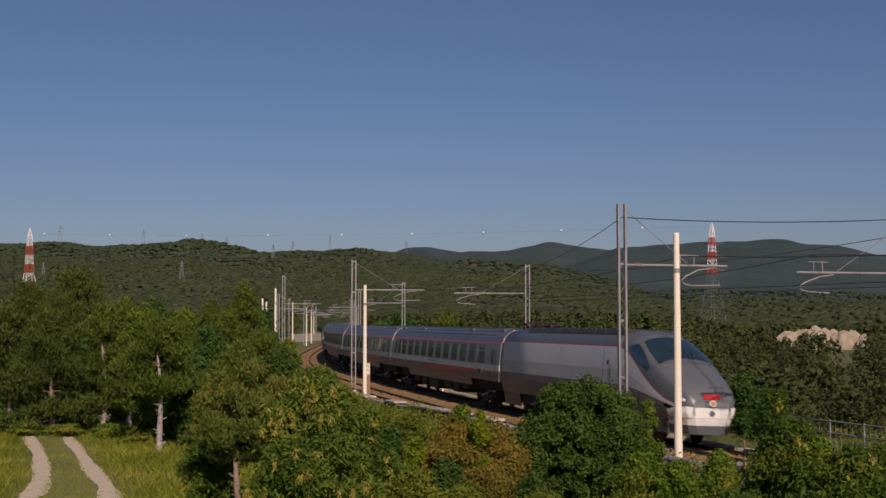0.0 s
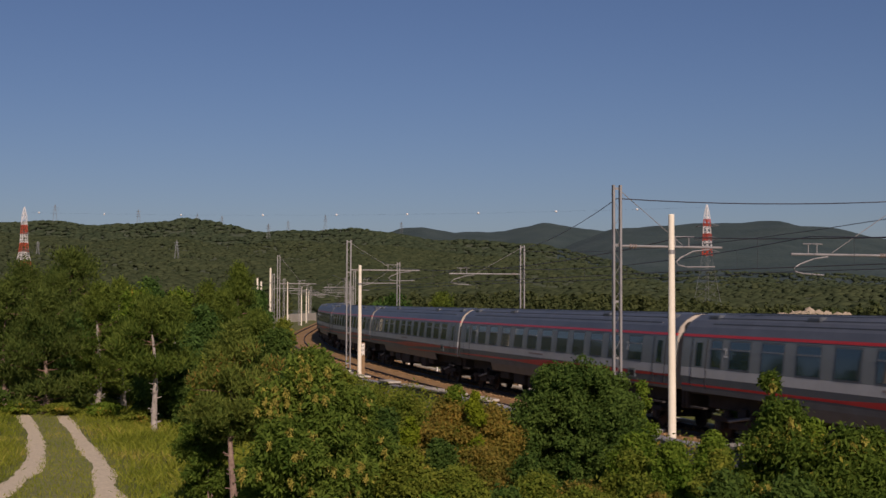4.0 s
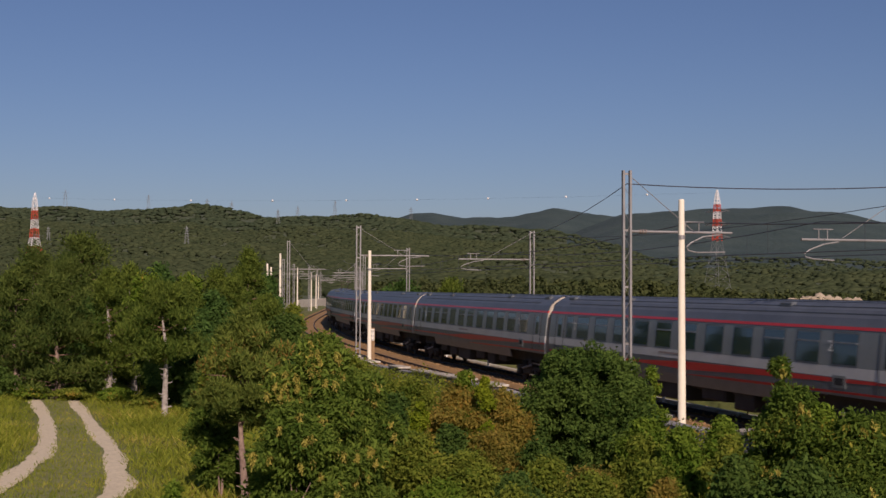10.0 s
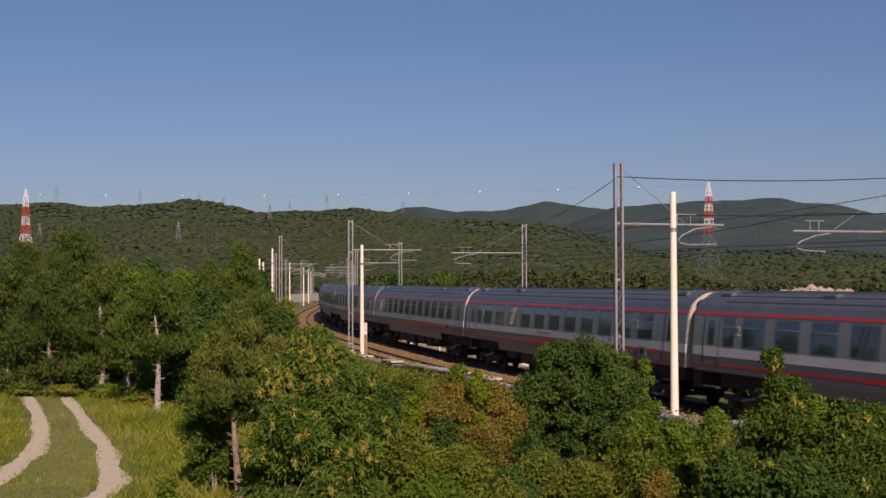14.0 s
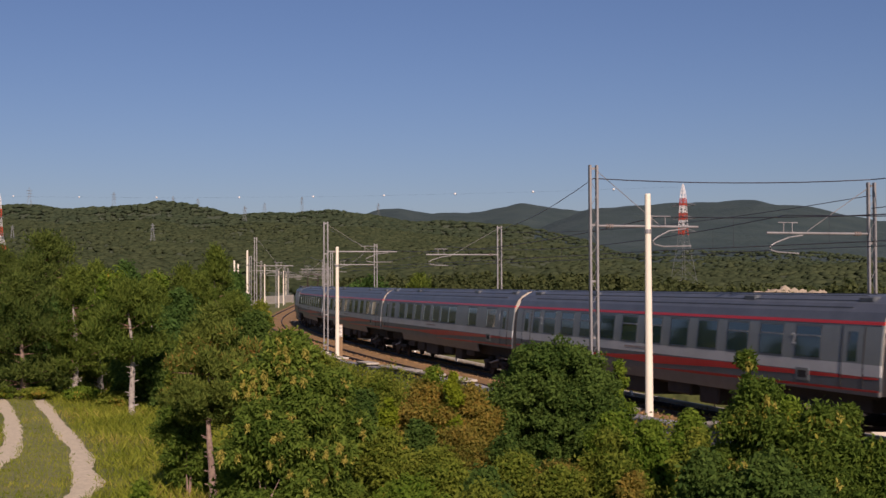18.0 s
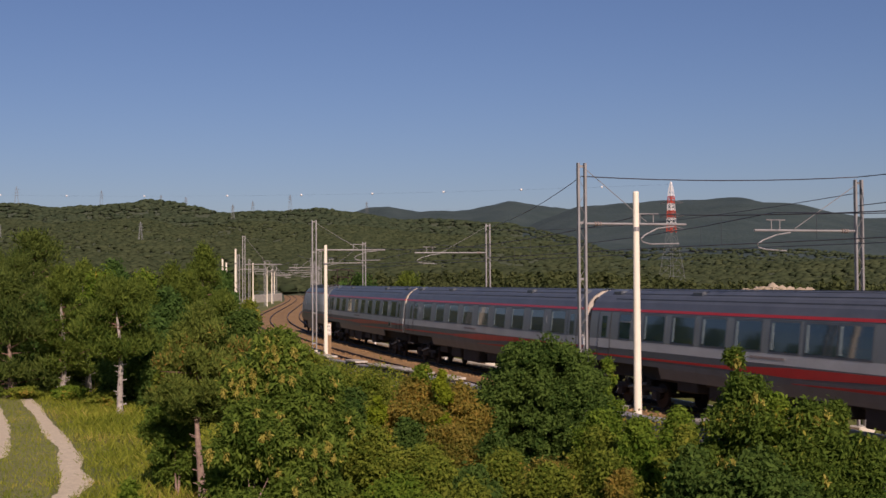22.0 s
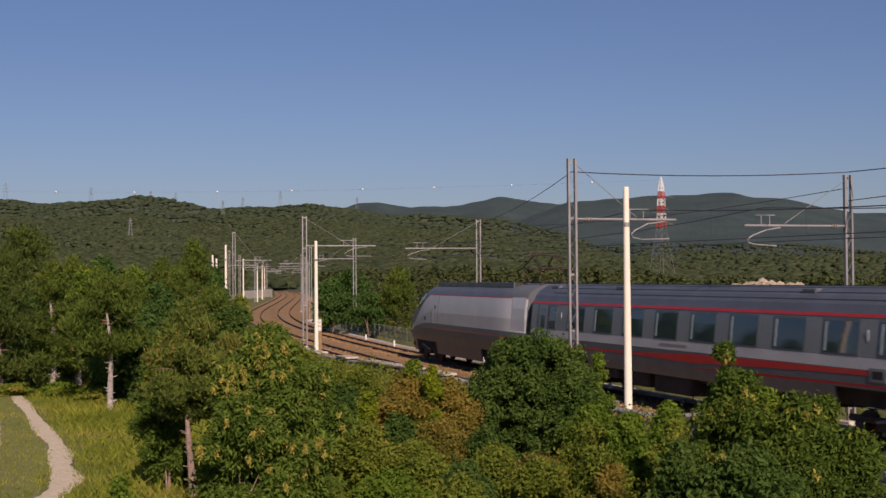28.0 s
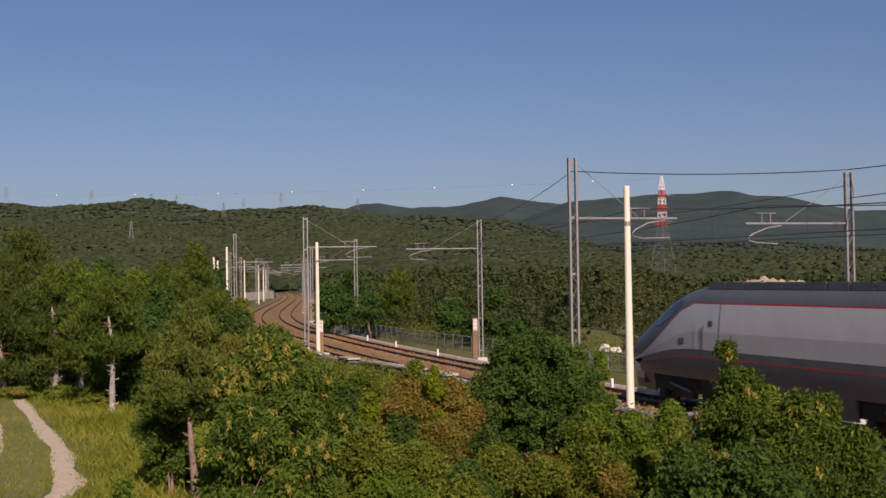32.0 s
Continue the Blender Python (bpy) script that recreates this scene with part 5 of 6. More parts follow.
def pine(name, label, mat, seed, h, bare, rmax, n, at, lean=0.0, trunk_r=0.1, bark="bark", top=0.35, size=0.17):
    """A pine: a tapered, slightly crooked trunk with stubs, uneven limbs and tufts of needles along them."""
    rng = np.random.default_rng(seed)
    t = thing(name, label, "pine tree", at)
    bm = bmesh.new()
    pts = [Vector((lean * z / h + 0.05 * math.sin(z * 1.7 + seed), 0.05 * math.cos(z * 1.3 + seed), z)) for z in np.linspace(-0.4, h * 0.95, 14)]
    for i, (a, b) in enumerate(zip(pts, pts[1:])):
        bar(bm, a, b, trunk_r * (1 - i / 14.5) * (1.0 + 0.12 * (i % 2)), 9, trunk_r * (1 - (i + 1) / 14.5))
    for _ in range(16):
        z, a = 0.2 + 1.2 * max(0.4, bare) * rng.random(), rng.random() * 6.283
        c = Vector((lean * z / h + 0.05 * math.sin(z * 1.7 + seed), 0.05 * math.cos(z * 1.3 + seed), z))
        bar(bm, c, c + Vector((math.cos(a), math.sin(a), 0.3)) * trunk_r * 1.9, trunk_r * 0.18, 5, trunk_r * 0.1)
    part("trunk", bm, bark, t)
    bm, blobs = bmesh.new(), []
    for w in range(max(34, int((h - bare) * 14))):
        q = rng.random() ** 0.9
        z = bare + (h - bare) * q * 0.97
        reach = rmax * (math.sin(math.pi * min(1, (q * 0.80 + 0.2))) ** 0.6) * (1.0 - top * q)
        c = Vector((lean * z / h, 0, z))
        a = w * 2.4 + rng.random()
        L = reach * (0.45 + 0.65 * rng.random())
        e = c + Vector((math.cos(a) * L, math.sin(a) * L, L * (-0.15 + 0.75 * rng.random() ** 1.3)))
        bar(bm, c, e, 0.014 + trunk_r * 0.1, 5, 0.006)
        for g in (0.4, 0.6, 0.8, 1.0):
            p = c.lerp(e, g) + Vector(rng.normal(size=3)) * 0.07 * rmax
            s = (0.13 + 0.12 * g) * (0.6 + 0.8 * rng.random()) * max(0.7, rmax / 1.2)
            blobs.append((p.x, p.y, p.z + 0.05, s * 1.15, s * 1.15, s * 0.95))
    blobs += [(lean, 0, h - 0.1, 0.14, 0.14, 0.28), (lean * 0.95, 0.05, h - 0.4, 0.25, 0.25, 0.3)]
    part("branchwork", bm, "branch", t)
    v, f = leaves(rng, blobs, int(n * 1.5), size * 0.86, 0.22, 0.15, 0.45, 0.5, grain=(0.6, 0.8, 0.6), loose=0.2)
    part("crown", raw("crown", v, f), mat, t)
    return t


def at(x, y, z=None, turn=0.0):
    return pose(x, y, float(ground_z(x, y)) if z is None else z, 0, 0, turn)


pine("young_pine", "young pine with browning needles and a bare lower trunk", "needle_rust", 8, 3.20 - float(ground_z(-3.63, 23.00)), 1.40, 0.86, 30000, at(-3.63, 23.00), 0.0, 0.08, "bark", 0.1, 0.085)
shrub("ash_shrub", "leafy green ash shrub with hanging bunches of yellow seeds", "leaf_ash", 11, 1.21, 1.21, 3.07 - float(ground_z(-2.07, 21.00)), 40800, 0.089, at(-2.07, 21.00), 80, 0.2, 0.2, 0.5, 0.0, "shrub", 52)
shrub("ash_shrub", "dense low green shrub under the ash", "leaf_ash", 12, 0.78, 0.78, 2.05 - float(ground_z(-2.38, 20.00)), 10200, 0.089, at(-2.38, 20.00), 30, 0.3, 0.2, 0.5, 0.0, "shrub", 8)
shrub("ash_shrub", "leafy ash shrub with yellow seed bunches", "leaf_ash", 13, 0.67, 0.67, 2.43 - float(ground_z(-1.37, 22.00)), 11900, 0.089, at(-1.37, 22.00), 30, 0.28, 0.2, 0.5, 0.0, "shrub", 12)
shrub("round_bush", "large round dark green bush below the railway", "leaf_round", 21, 1.70, 1.70, 2.72 - float(ground_z(3.26, 30.00)), 61200, 0.078, at(3.26, 30.00), 320, 0.115, -1, 0.5, 0.0, "shrub", 0)
shrub("hornbeam_shrub", "light green shrub on the round bush's sunny side", "leaf_light", 20, 0.51, 0.51, 2.14 - float(ground_z(4.84, 30.50)), 7650, 0.081, at(4.84, 30.50), 28, 0.28, 0.2, 0.5, 0.0, "shrub", 0)
shrub("smoke_bush", "scrubby bush with rust-orange leaves", "leaf_rust", 31, 0.89, 0.89, 1.58 - float(ground_z(0.25, 29.00)), 12750, 0.089, at(0.25, 29.00), 30, 0.26, 0.2, 0.5, 0.0, "shrub", 0)
shrub("smoke_bush", "scrubby bush turning orange", "leaf_rust", 32, 0.66, 0.66, 1.51 - float(ground_z(1.31, 29.00)), 9350, 0.089, at(1.31, 29.00), 24, 0.3, 0.2, 0.5, 0.0, "shrub", 0)
shrub("smoke_bush", "low smoke bush turned rust orange", "leaf_rust", 30, 0.66, 0.66, 1.04 - float(ground_z(0.90, 25.00)), 5950, 0.081, at(0.90, 25.00), 22, 0.3, 0.2, 0.5, 0.0, "shrub", 0)
shrub("hornbeam_shrub", "bright yellow-green young shrub among scrub", "leaf_lime", 33, 0.29, 0.29, 1.51 - float(ground_z(-0.57, 28.00)), 5100, 0.089, at(-0.57, 28.00), 18, 0.34, 0.4, 0.5, 0.0, "shrub", 0)
shrub("hornbeam_shrub", "bright yellow-green sapling in the scrub", "leaf_lime", 29, 0.28, 0.28, 1.99 - float(ground_z(0.82, 28.50)), 4250, 0.089, at(0.82, 28.50), 16, 0.34, 0.4, 0.5, 0.0, "shrub", 0)
shrub("hornbeam_shrub", "bright green arching sapling beside the wall", "leaf_light", 28, 0.33, 0.33, 2.06 - float(ground_z(0.38, 29.00)), 4250, 0.089, at(0.38, 29.00), 16, 0.34, 0.3, 0.5, 0.0, "shrub", 0)
shrub("oak_shrub", "dark green oak scrub in the hollow", "leaf_round", 27, 0.54, 0.54, 1.60 - float(ground_z(-1.07, 27.00)), 8500, 0.089, at(-1.07, 27.00), 30, 0.28, 0.2, 0.5, 0.0, "shrub", 0)
shrub("oak_shrub", "dark green oak scrub among the smoke bushes", "leaf_round", 26, 0.50, 0.50, 1.14 - float(ground_z(0.02, 26.00)), 7650, 0.081, at(0.02, 26.00), 28, 0.28, 0.2, 0.5, 0.0, "shrub", 0)
shrub("oak_shrub", "grey-green low oak scrub in front of the round bush", "leaf_round", 25, 0.64, 0.64, 0.95 - float(ground_z(1.80, 25.00)), 8500, 0.081, at(1.80, 25.00), 30, 0.26, 0.2, 0.5, 0.0, "shrub", 0)
shrub("scrub_bush", "low mixed scrub bush, green and brown", "leaf_mix", 34, 0.79, 0.79, 1.08 - float(ground_z(-0.67, 24.00)), 11050, 0.081, at(-0.67, 24.00), 34, 0.26, 0.2, 0.5, 0.0, "shrub", 0)
shrub("scrub_bush", "low mixed scrub bush with brown leaves", "leaf_mix", 35, 0.81, 0.81, 0.92 - float(ground_z(0.41, 23.00)), 12750, 0.081, at(0.41, 23.00), 34, 0.26, 0.2, 0.5, 0.0, "shrub", 0)
shrub("hornbeam_shrub", "light green spreading shrub beside the wall", "leaf_light", 36, 0.74, 0.74, 1.15 - float(ground_z(4.12, 27.00)), 11050, 0.089, at(4.12, 27.00), 32, 0.27, 0.2, 0.5, 0.0, "shrub", 0)
shrub("scrub_bush", "olive green shrub beside the retaining wall", "leaf_light", 37, 0.60, 0.60, 1.29 - float(ground_z(5.56, 26.00)), 11050, 0.089, at(5.56, 26.00), 32, 0.27, 0.2, 0.5, 0.0, "shrub", 0)
shrub("hornbeam_shrub", "yellow-green low shrub below the wall", "leaf_light", 44, 0.64, 0.64, 1.26 - float(ground_z(4.38, 24.00)), 10200, 0.089, at(4.38, 24.00), 34, 0.25, 0.1, 0.5, 0.0, "shrub", 0)
shrub("hornbeam_shrub", "yellow-green spreading shrub below the wall", "leaf_mix", 45, 0.61, 0.61, 1.37 - float(ground_z(4.82, 22.00)), 10200, 0.089, at(4.82, 22.00), 34, 0.25, 0.1, 0.5, 0.0, "shrub", 0)
shrub("scrub_bush", "olive scrub at the foot of the wall", "leaf_mix", 46, 0.69, 0.69, 0.99 - float(ground_z(3.70, 25.00)), 10200, 0.089, at(3.70, 25.00), 34, 0.25, 0.1, 0.5, 0.0, "shrub", 0)
shrub("scrub_bush", "olive green scrub at the wall's foot", "leaf_mix", 47, 0.87, 0.87, 0.86 - float(ground_z(-1.09, 40.00)), 4400, 0.104, at(-1.09, 40.00), 34, 0.25, 0.1, 0.5, 0.0, "shrub", 0)
shrub("scrub_bush", "low bramble scrub against the wall", "leaf_light", 48, 0.69, 0.69, 1.44 - float(ground_z(0.56, 36.00)), 3300, 0.104, at(0.56, 36.00), 30, 0.27, 0.1, 0.5, 0.0, "shrub", 0)
shrub("scrub_bush", "low bramble scrub under the concrete pole", "leaf_mix", 49, 0.92, 0.92, 1.14 - float(ground_z(-2.61, 42.00)), 4400, 0.104, at(-2.61, 42.00), 34, 0.25, 0.1, 0.5, 0.0, "shrub", 0)
shrub("scrub_bush", "low scrub bush with a few brown leaves", "leaf_mix", 38, 0.71, 0.71, 0.79 - float(ground_z(1.77, 23.00)), 11050, 0.081, at(1.77, 23.00), 32, 0.27, 0.2, 0.5, 0.0, "shrub", 0)
shrub("smoke_bush", "low scrub turning rust brown", "leaf_rust", 40, 0.60, 0.60, 0.91 - float(ground_z(2.47, 22.00)), 7650, 0.074, at(2.47, 22.00), 24, 0.28, 0.2, 0.5, 0.0, "shrub", 0)
shrub("scrub_bush", "low green scrub bush in the hollow", "leaf_mix", 39, 0.79, 0.79, 0.79 - float(ground_z(2.35, 21.00)), 13600, 0.081, at(2.35, 21.00), 34, 0.26, 0.2, 0.5, 0.0, "shrub", 0)
shrub("scrub_bush", "low olive scrub in the hollow", "leaf_mix", 41, 0.80, 0.80, 1.17 - float(ground_z(3.05, 19.00)), 12750, 0.074, at(3.05, 19.00), 34, 0.26, 0.2, 0.5, 0.0, "shrub", 0)
shrub("smoke_bush", "low scrub with brownish leaves in the hollow", "leaf_rust", 24, 0.41, 0.41, 1.15 - float(ground_z(3.09, 18.50)), 5950, 0.074, at(3.09, 18.50), 22, 0.28, 0.2, 0.5, 0.0, "shrub", 0)
shrub("scrub_bush", "low green scrub in the hollow", "leaf_light", 42, 0.75, 0.75, 1.01 - float(ground_z(-0.04, 19.00)), 11050, 0.074, at(-0.04, 19.00), 34, 0.26, 0.2, 0.5, 0.0, "shrub", 0)
shrub("scrub_bush", "low dark green scrub in the hollow", "leaf_round", 23, 0.58, 0.58, 1.12 - float(ground_z(1.04, 19.00)), 9350, 0.074, at(1.04, 19.00), 30, 0.26, 0.2, 0.5, 0.0, "shrub", 0)
shrub("scrub_bush", "low scrub at the foot of the ash", "leaf_mix", 43, 0.61, 0.61, 1.07 - float(ground_z(0.88, 17.50)), 10200, 0.074, at(0.88, 17.50), 34, 0.26, 0.2, 0.5, 0.0, "shrub", 0)
shrub("hazel_bush", "broad leafy green bush with yellowing shoots", "leaf_hazel", 51, 1.05, 1.05, 2.56 - float(ground_z(4.88, 18.30)), 25500, 0.081, at(4.88, 18.30), 110, 0.17, 0.3, 0.5, 0.0, "shrub", 8)
shrub("hazel_bush", "pointed green top of a tall bush with yellow shoots", "leaf_hazel", 52, 0.52, 0.52, 3.10 - float(ground_z(4.86, 18.60)), 13050, 0.081, at(4.86, 18.60), 50, 0.2, 0.5, 0.5, 0.0, "shrub", 9)
shrub("hazel_bush", "broad leafy green bush near the railway", "leaf_hazel", 53, 0.96, 0.96, 2.17 - float(ground_z(5.69, 17.80)), 22100, 0.081, at(5.69, 17.80), 90, 0.18, 0.25, 0.5, 0.0, "shrub", 4)
shrub("hazel_bush", "upright light green bush with loose shoots", "leaf_hazel", 54, 0.41, 0.41, 2.32 - float(ground_z(6.18, 18.30)), 7650, 0.074, at(6.18, 18.30), 36, 0.22, 0.5, 0.5, 0.0, "shrub", 0)
shrub("hazel_bush", "light green bush among the scrub", "leaf_light", 57, 0.49, 0.49, 2.39 - float(ground_z(5.27, 18.10)), 8500, 0.074, at(5.27, 18.10), 40, 0.24, 0.4, 0.5, 0.0, "shrub", 0)
shrub("hazel_bush", "spreading green bush at the field edge", "leaf_hazel", 56, 0.79, 0.79, 1.77 - float(ground_z(6.37, 17.60)), 13600, 0.081, at(6.37, 17.60), 50, 0.22, 0.2, 0.5, 0.0, "shrub", 0)
shrub("hazel_bush", "dark low bush in the hollow", "leaf_round", 55, 0.61, 0.61, 1.73 - float(ground_z(3.83, 17.00)), 10200, 0.081, at(3.83, 17.00), 44, 0.24, 0.2, 0.5, 0.0, "shrub", 0)
shrub("hazel_bush", "dark spreading bush in the hollow", "leaf_round", 58, 1.06, 1.06, 1.75 - float(ground_z(4.37, 15.80)), 18700, 0.074, at(4.37, 15.80), 80, 0.18, 0.1, 0.5, 0.0, "shrub", 0)
shrub("ash_shrub", "dense green ash shrub behind the young pine", "leaf_ash", 14, 0.64, 0.64, 2.09 - float(ground_z(-4.20, 24.00)), 11900, 0.089, at(-4.20, 24.00), 40, 0.26, 0.2, 0.5, 0.0, "shrub", 0)
shrub("scrub_bush", "leafy sapling at the meadow edge", "leaf_light", 15, 0.25, 0.25, 1.04 - float(ground_z(-4.04, 19.00)), 2720, 0.067, at(-4.04, 19.00), 16, 0.35, 0.2, 0.5, 0.0, "shrub", 0)
shrub("scrub_bush", "low bright green scrub where the lane ends", "leaf_light", 240, 0.85, 0.85, 0.5, 3200, 0.08, at(-14.1, 43.6), 26, 0.27, 0.1, 0.5, 0.0, "shrub", 0)
shrub("scrub_bush", "low olive scrub on the bank at the lane's end", "leaf_mix", 241, 0.8, 0.8, 0.42, 3200, 0.08, at(-12.7, 43.6), 26, 0.27, 0.1, 0.5, 0.0, "shrub", 0)
shrub("scrub_bush", "low bright green scrub under the pines", "leaf_light", 242, 0.75, 0.75, 0.5, 3200, 0.08, at(-11.2, 43.2), 26, 0.27, 0.1, 0.5, 0.0, "shrub", 0)
shrub("scrub_bush", "dark green scrub at the foot of a pine", "leaf_round", 243, 0.9, 0.9, 1.1, 3200, 0.10, at(-15.2, 43.5), 26, 0.27, 0.1, 0.5, 0.0, "shrub", 0)
shrub("scrub_bush", "low olive scrub at the meadow's edge", "leaf_mix", 244, 0.6, 0.6, 0.55, 3200, 0.10, at(-9.6, 41.5), 26, 0.27, 0.1, 0.5, 0.0, "shrub", 0)
pine("pine_tree", "pine with a pale crooked bare trunk at the meadow edge", "needle", 61, 3.81 - float(ground_z(-8.59, 39.50)), 1.5, 1.36, 11700, at(-8.59, 39.50), -0.2, 0.11, "greybark", 0.35, 0.15)
pine("pine_tree", "bushy pine at the edge of the meadow", "needle", 62, 4.23 - float(ground_z(-11.82, 45.00)), 0.35, 1.20, 10400, at(-11.82, 45.00), 0.0, 0.12, "greybark", 0.35, 0.15)
pine("pine_tree", "dark spreading pine beside the lane", "needle_dark", 63, 4.02 - float(ground_z(-13.35, 44.00)), 0.3, 1.42, 10400, at(-13.35, 44.00), 0.0, 0.11, "bark", 0.35, 0.165)
pine("pine_tree", "dark pine beside the lane", "needle_dark", 64, 4.39 - float(ground_z(-15.43, 46.00)), 0.3, 1.38, 9100, at(-15.43, 46.00), 0.0, 0.11, "bark", 0.35, 0.165)
pine("pine_tree", "tall old pine rising over the others", "needle_dark", 65, 6.72 - float(ground_z(-22.82, 80.00)), 2.5, 2.13, 6000, at(-22.82, 80.00), 0.0, 0.2, "bark", 0.1, 0.3)
pine("pine_tree", "pine behind the meadow trees", "needle", 66, 5.42 - float(ground_z(-9.27, 60.00)), 1.0, 1.25, 9100, at(-9.27, 60.00), 0.0, 0.15, "bark", 0.35, 0.165)
pine("pine_tree", "pine at the edge of the woods", "needle", 67, 4.57 - float(ground_z(-11.07, 62.00)), 1.0, 1.29, 6500, at(-11.07, 62.00), 0.0, 0.15, "bark", 0.35, 0.165)
shrub("oak_shrub", "dense green oak scrub behind the meadow", "leaf_round", 68, 1.27, 1.27, 1.97 - float(ground_z(-8.25, 42.00)), 7700, 0.144, at(-8.25, 42.00), 30, 0.3, 0.2, 0.5, 0.0, "shrub", 0)
shrub("oak_shrub", "round light green tree crown at the meadow edge", "leaf_light", 69, 1.35, 1.35, 4.31 - float(ground_z(-12.09, 52.00)), 6600, 0.16, at(-12.09, 52.00), 30, 0.3, 0.3, 0.5, 0.0, "shrub", 0)
shrub("oak_shrub", "dense oak scrub beside the railway", "leaf_round", 70, 1.04, 1.04, 2.79 - float(ground_z(-5.98, 48.00)), 6600, 0.144, at(-5.98, 48.00), 30, 0.3, 0.2, 0.5, 0.0, "shrub", 0)
shrub("oak_shrub", "scrub below the concrete poles", "leaf_mix", 71, 1.20, 1.20, 2.01 - float(ground_z(-4.45, 46.00)), 6600, 0.136, at(-4.45, 46.00), 30, 0.3, 0.2, 0.5, 0.0, "shrub", 0)
shrub("oak_shrub", "low scrub beside the ballast bed", "leaf_mix", 72, 0.96, 0.96, 1.60 - float(ground_z(-3.49, 44.00)), 5500, 0.128, at(-3.49, 44.00), 30, 0.3, 0.2, 0.5, 0.0, "shrub", 0)
shrub("oak_shrub", "low thorny scrub beside the track", "leaf_mix", 73, 0.75, 0.75, 1.02 - float(ground_z(-1.87, 38.00)), 5500, 0.112, at(-1.87, 38.00), 30, 0.3, 0.2, 0.5, 0.0, "shrub", 0)
shrub("oak_shrub", "green tree crown in the wood's edge", "leaf_light", 74, 1.36, 1.36, 4.38 - float(ground_z(-14.01, 70.00)), 5500, 0.192, at(-14.01, 70.00), 30, 0.3, 0.2, 0.5, 0.0, "shrub", 0)
pine("pine_tree", "bushy dark green pine in the tree belt", "needle_dark", 200, 5.24 - float(ground_z(-20.63, 70.00)), 0.5, 1.65, 9100, at(-20.63, 70.00), 0.0, 0.13, "greybark", 0.25, 0.18)
pine("pine_tree", "bushy olive green pine in the tree belt", "needle", 201, 4.71 - float(ground_z(-14.36, 58.00)), 0.5, 1.24, 9100, at(-14.36, 58.00), 0.0, 0.13, "greybark", 0.25, 0.18)
shrub("oak_tree", "rounded green oak in the tree belt by the lane", "leaf_acacia", 202, 1.28, 1.28, 5.09 - float(ground_z(-14.77, 66.00)), 7700, 0.152, at(-14.77, 66.00), 40, 0.26, 0.25, 0.5, 0.0, "tree", 0)
pine("pine_tree", "bushy olive green pine in the tree belt", "needle", 203, 4.03 - float(ground_z(-11.40, 56.00)), 0.5, 1.06, 9100, at(-11.40, 56.00), 0.0, 0.13, "greybark", 0.25, 0.18)
shrub("oak_tree", "rounded green oak in the tree belt by the lane", "leaf_acacia", 204, 1.01, 1.01, 3.78 - float(ground_z(-9.51, 52.00)), 7700, 0.152, at(-9.51, 52.00), 40, 0.26, 0.25, 0.5, 0.0, "tree", 0)
pine("pine_tree", "bushy olive green pine in the tree belt", "needle", 205, 4.25 - float(ground_z(-9.39, 57.00)), 0.5, 1.22, 9100, at(-9.39, 57.00), 0.0, 0.13, "greybark", 0.25, 0.18)
shrub("oak_tree", "rounded green oak in the tree belt by the lane", "leaf_acacia", 206, 1.08, 1.08, 4.53 - float(ground_z(-8.70, 62.00)), 7700, 0.152, at(-8.70, 62.00), 40, 0.26, 0.25, 0.5, 0.0, "tree", 0)
pine("pine_tree", "bushy dark green pine in the tree belt", "needle_dark", 207, 5.78 - float(ground_z(-23.23, 72.00)), 0.5, 2.04, 9100, at(-23.23, 72.00), 0.0, 0.13, "greybark", 0.25, 0.18)
shrub("oak_tree", "rounded green oak in the tree belt by the lane", "leaf_acacia", 208, 1.07, 1.07, 3.42 - float(ground_z(-13.89, 50.00)), 7700, 0.152, at(-13.89, 50.00), 40, 0.26, 0.25, 0.5, 0.0, "tree", 0)
pine("pine_tree", "bushy olive green pine in the tree belt", "needle", 209, 3.01 - float(ground_z(-11.45, 47.00)), 0.5, 1.00, 9100, at(-11.45, 47.00), 0.0, 0.13, "greybark", 0.25, 0.18)
shrub("oak_tree", "rounded green oak in the tree belt by the lane", "leaf_acacia", 210, 0.97, 0.97, 2.62 - float(ground_z(-8.67, 45.00)), 7700, 0.152, at(-8.67, 45.00), 40, 0.26, 0.25, 0.5, 0.0, "tree", 0)
shrub("oak_tree", "rounded green oak in the tree belt by the lane", "leaf_mix", 211, 0.78, 0.78, 2.05 - float(ground_z(-7.08, 40.00)), 7700, 0.152, at(-7.08, 40.00), 40, 0.26, 0.25, 0.5, 0.0, "tree", 0)
pine("pine_tree", "bushy olive green pine in the tree belt", "needle", 212, 3.31 - float(ground_z(-6.94, 50.00)), 0.5, 1.07, 9100, at(-6.94, 50.00), 0.0, 0.13, "greybark", 0.25, 0.18)
shrub("oak_tree", "rounded green oak in the tree belt by the lane", "leaf_mix", 213, 0.97, 0.97, 3.23 - float(ground_z(-6.73, 56.00)), 7700, 0.152, at(-6.73, 56.00), 40, 0.26, 0.25, 0.5, 0.0, "tree", 0)
pine("pine_tree", "bushy dark green pine in the tree belt", "needle_dark", 214, 3.91 - float(ground_z(-17.90, 52.00)), 0.5, 1.47, 9100, at(-17.90, 52.00), 0.0, 0.13, "greybark", 0.25, 0.18)
shrub("oak_shrub", "dense low oak scrub under the tree belt", "leaf_round", 300, 0.96, 0.96, 1.52 - float(ground_z(-16.69, 50.00)), 3850, 0.12, at(-16.69, 50.00), 24, 0.3, 0.2, 0.5, 0.0, "shrub", 0)
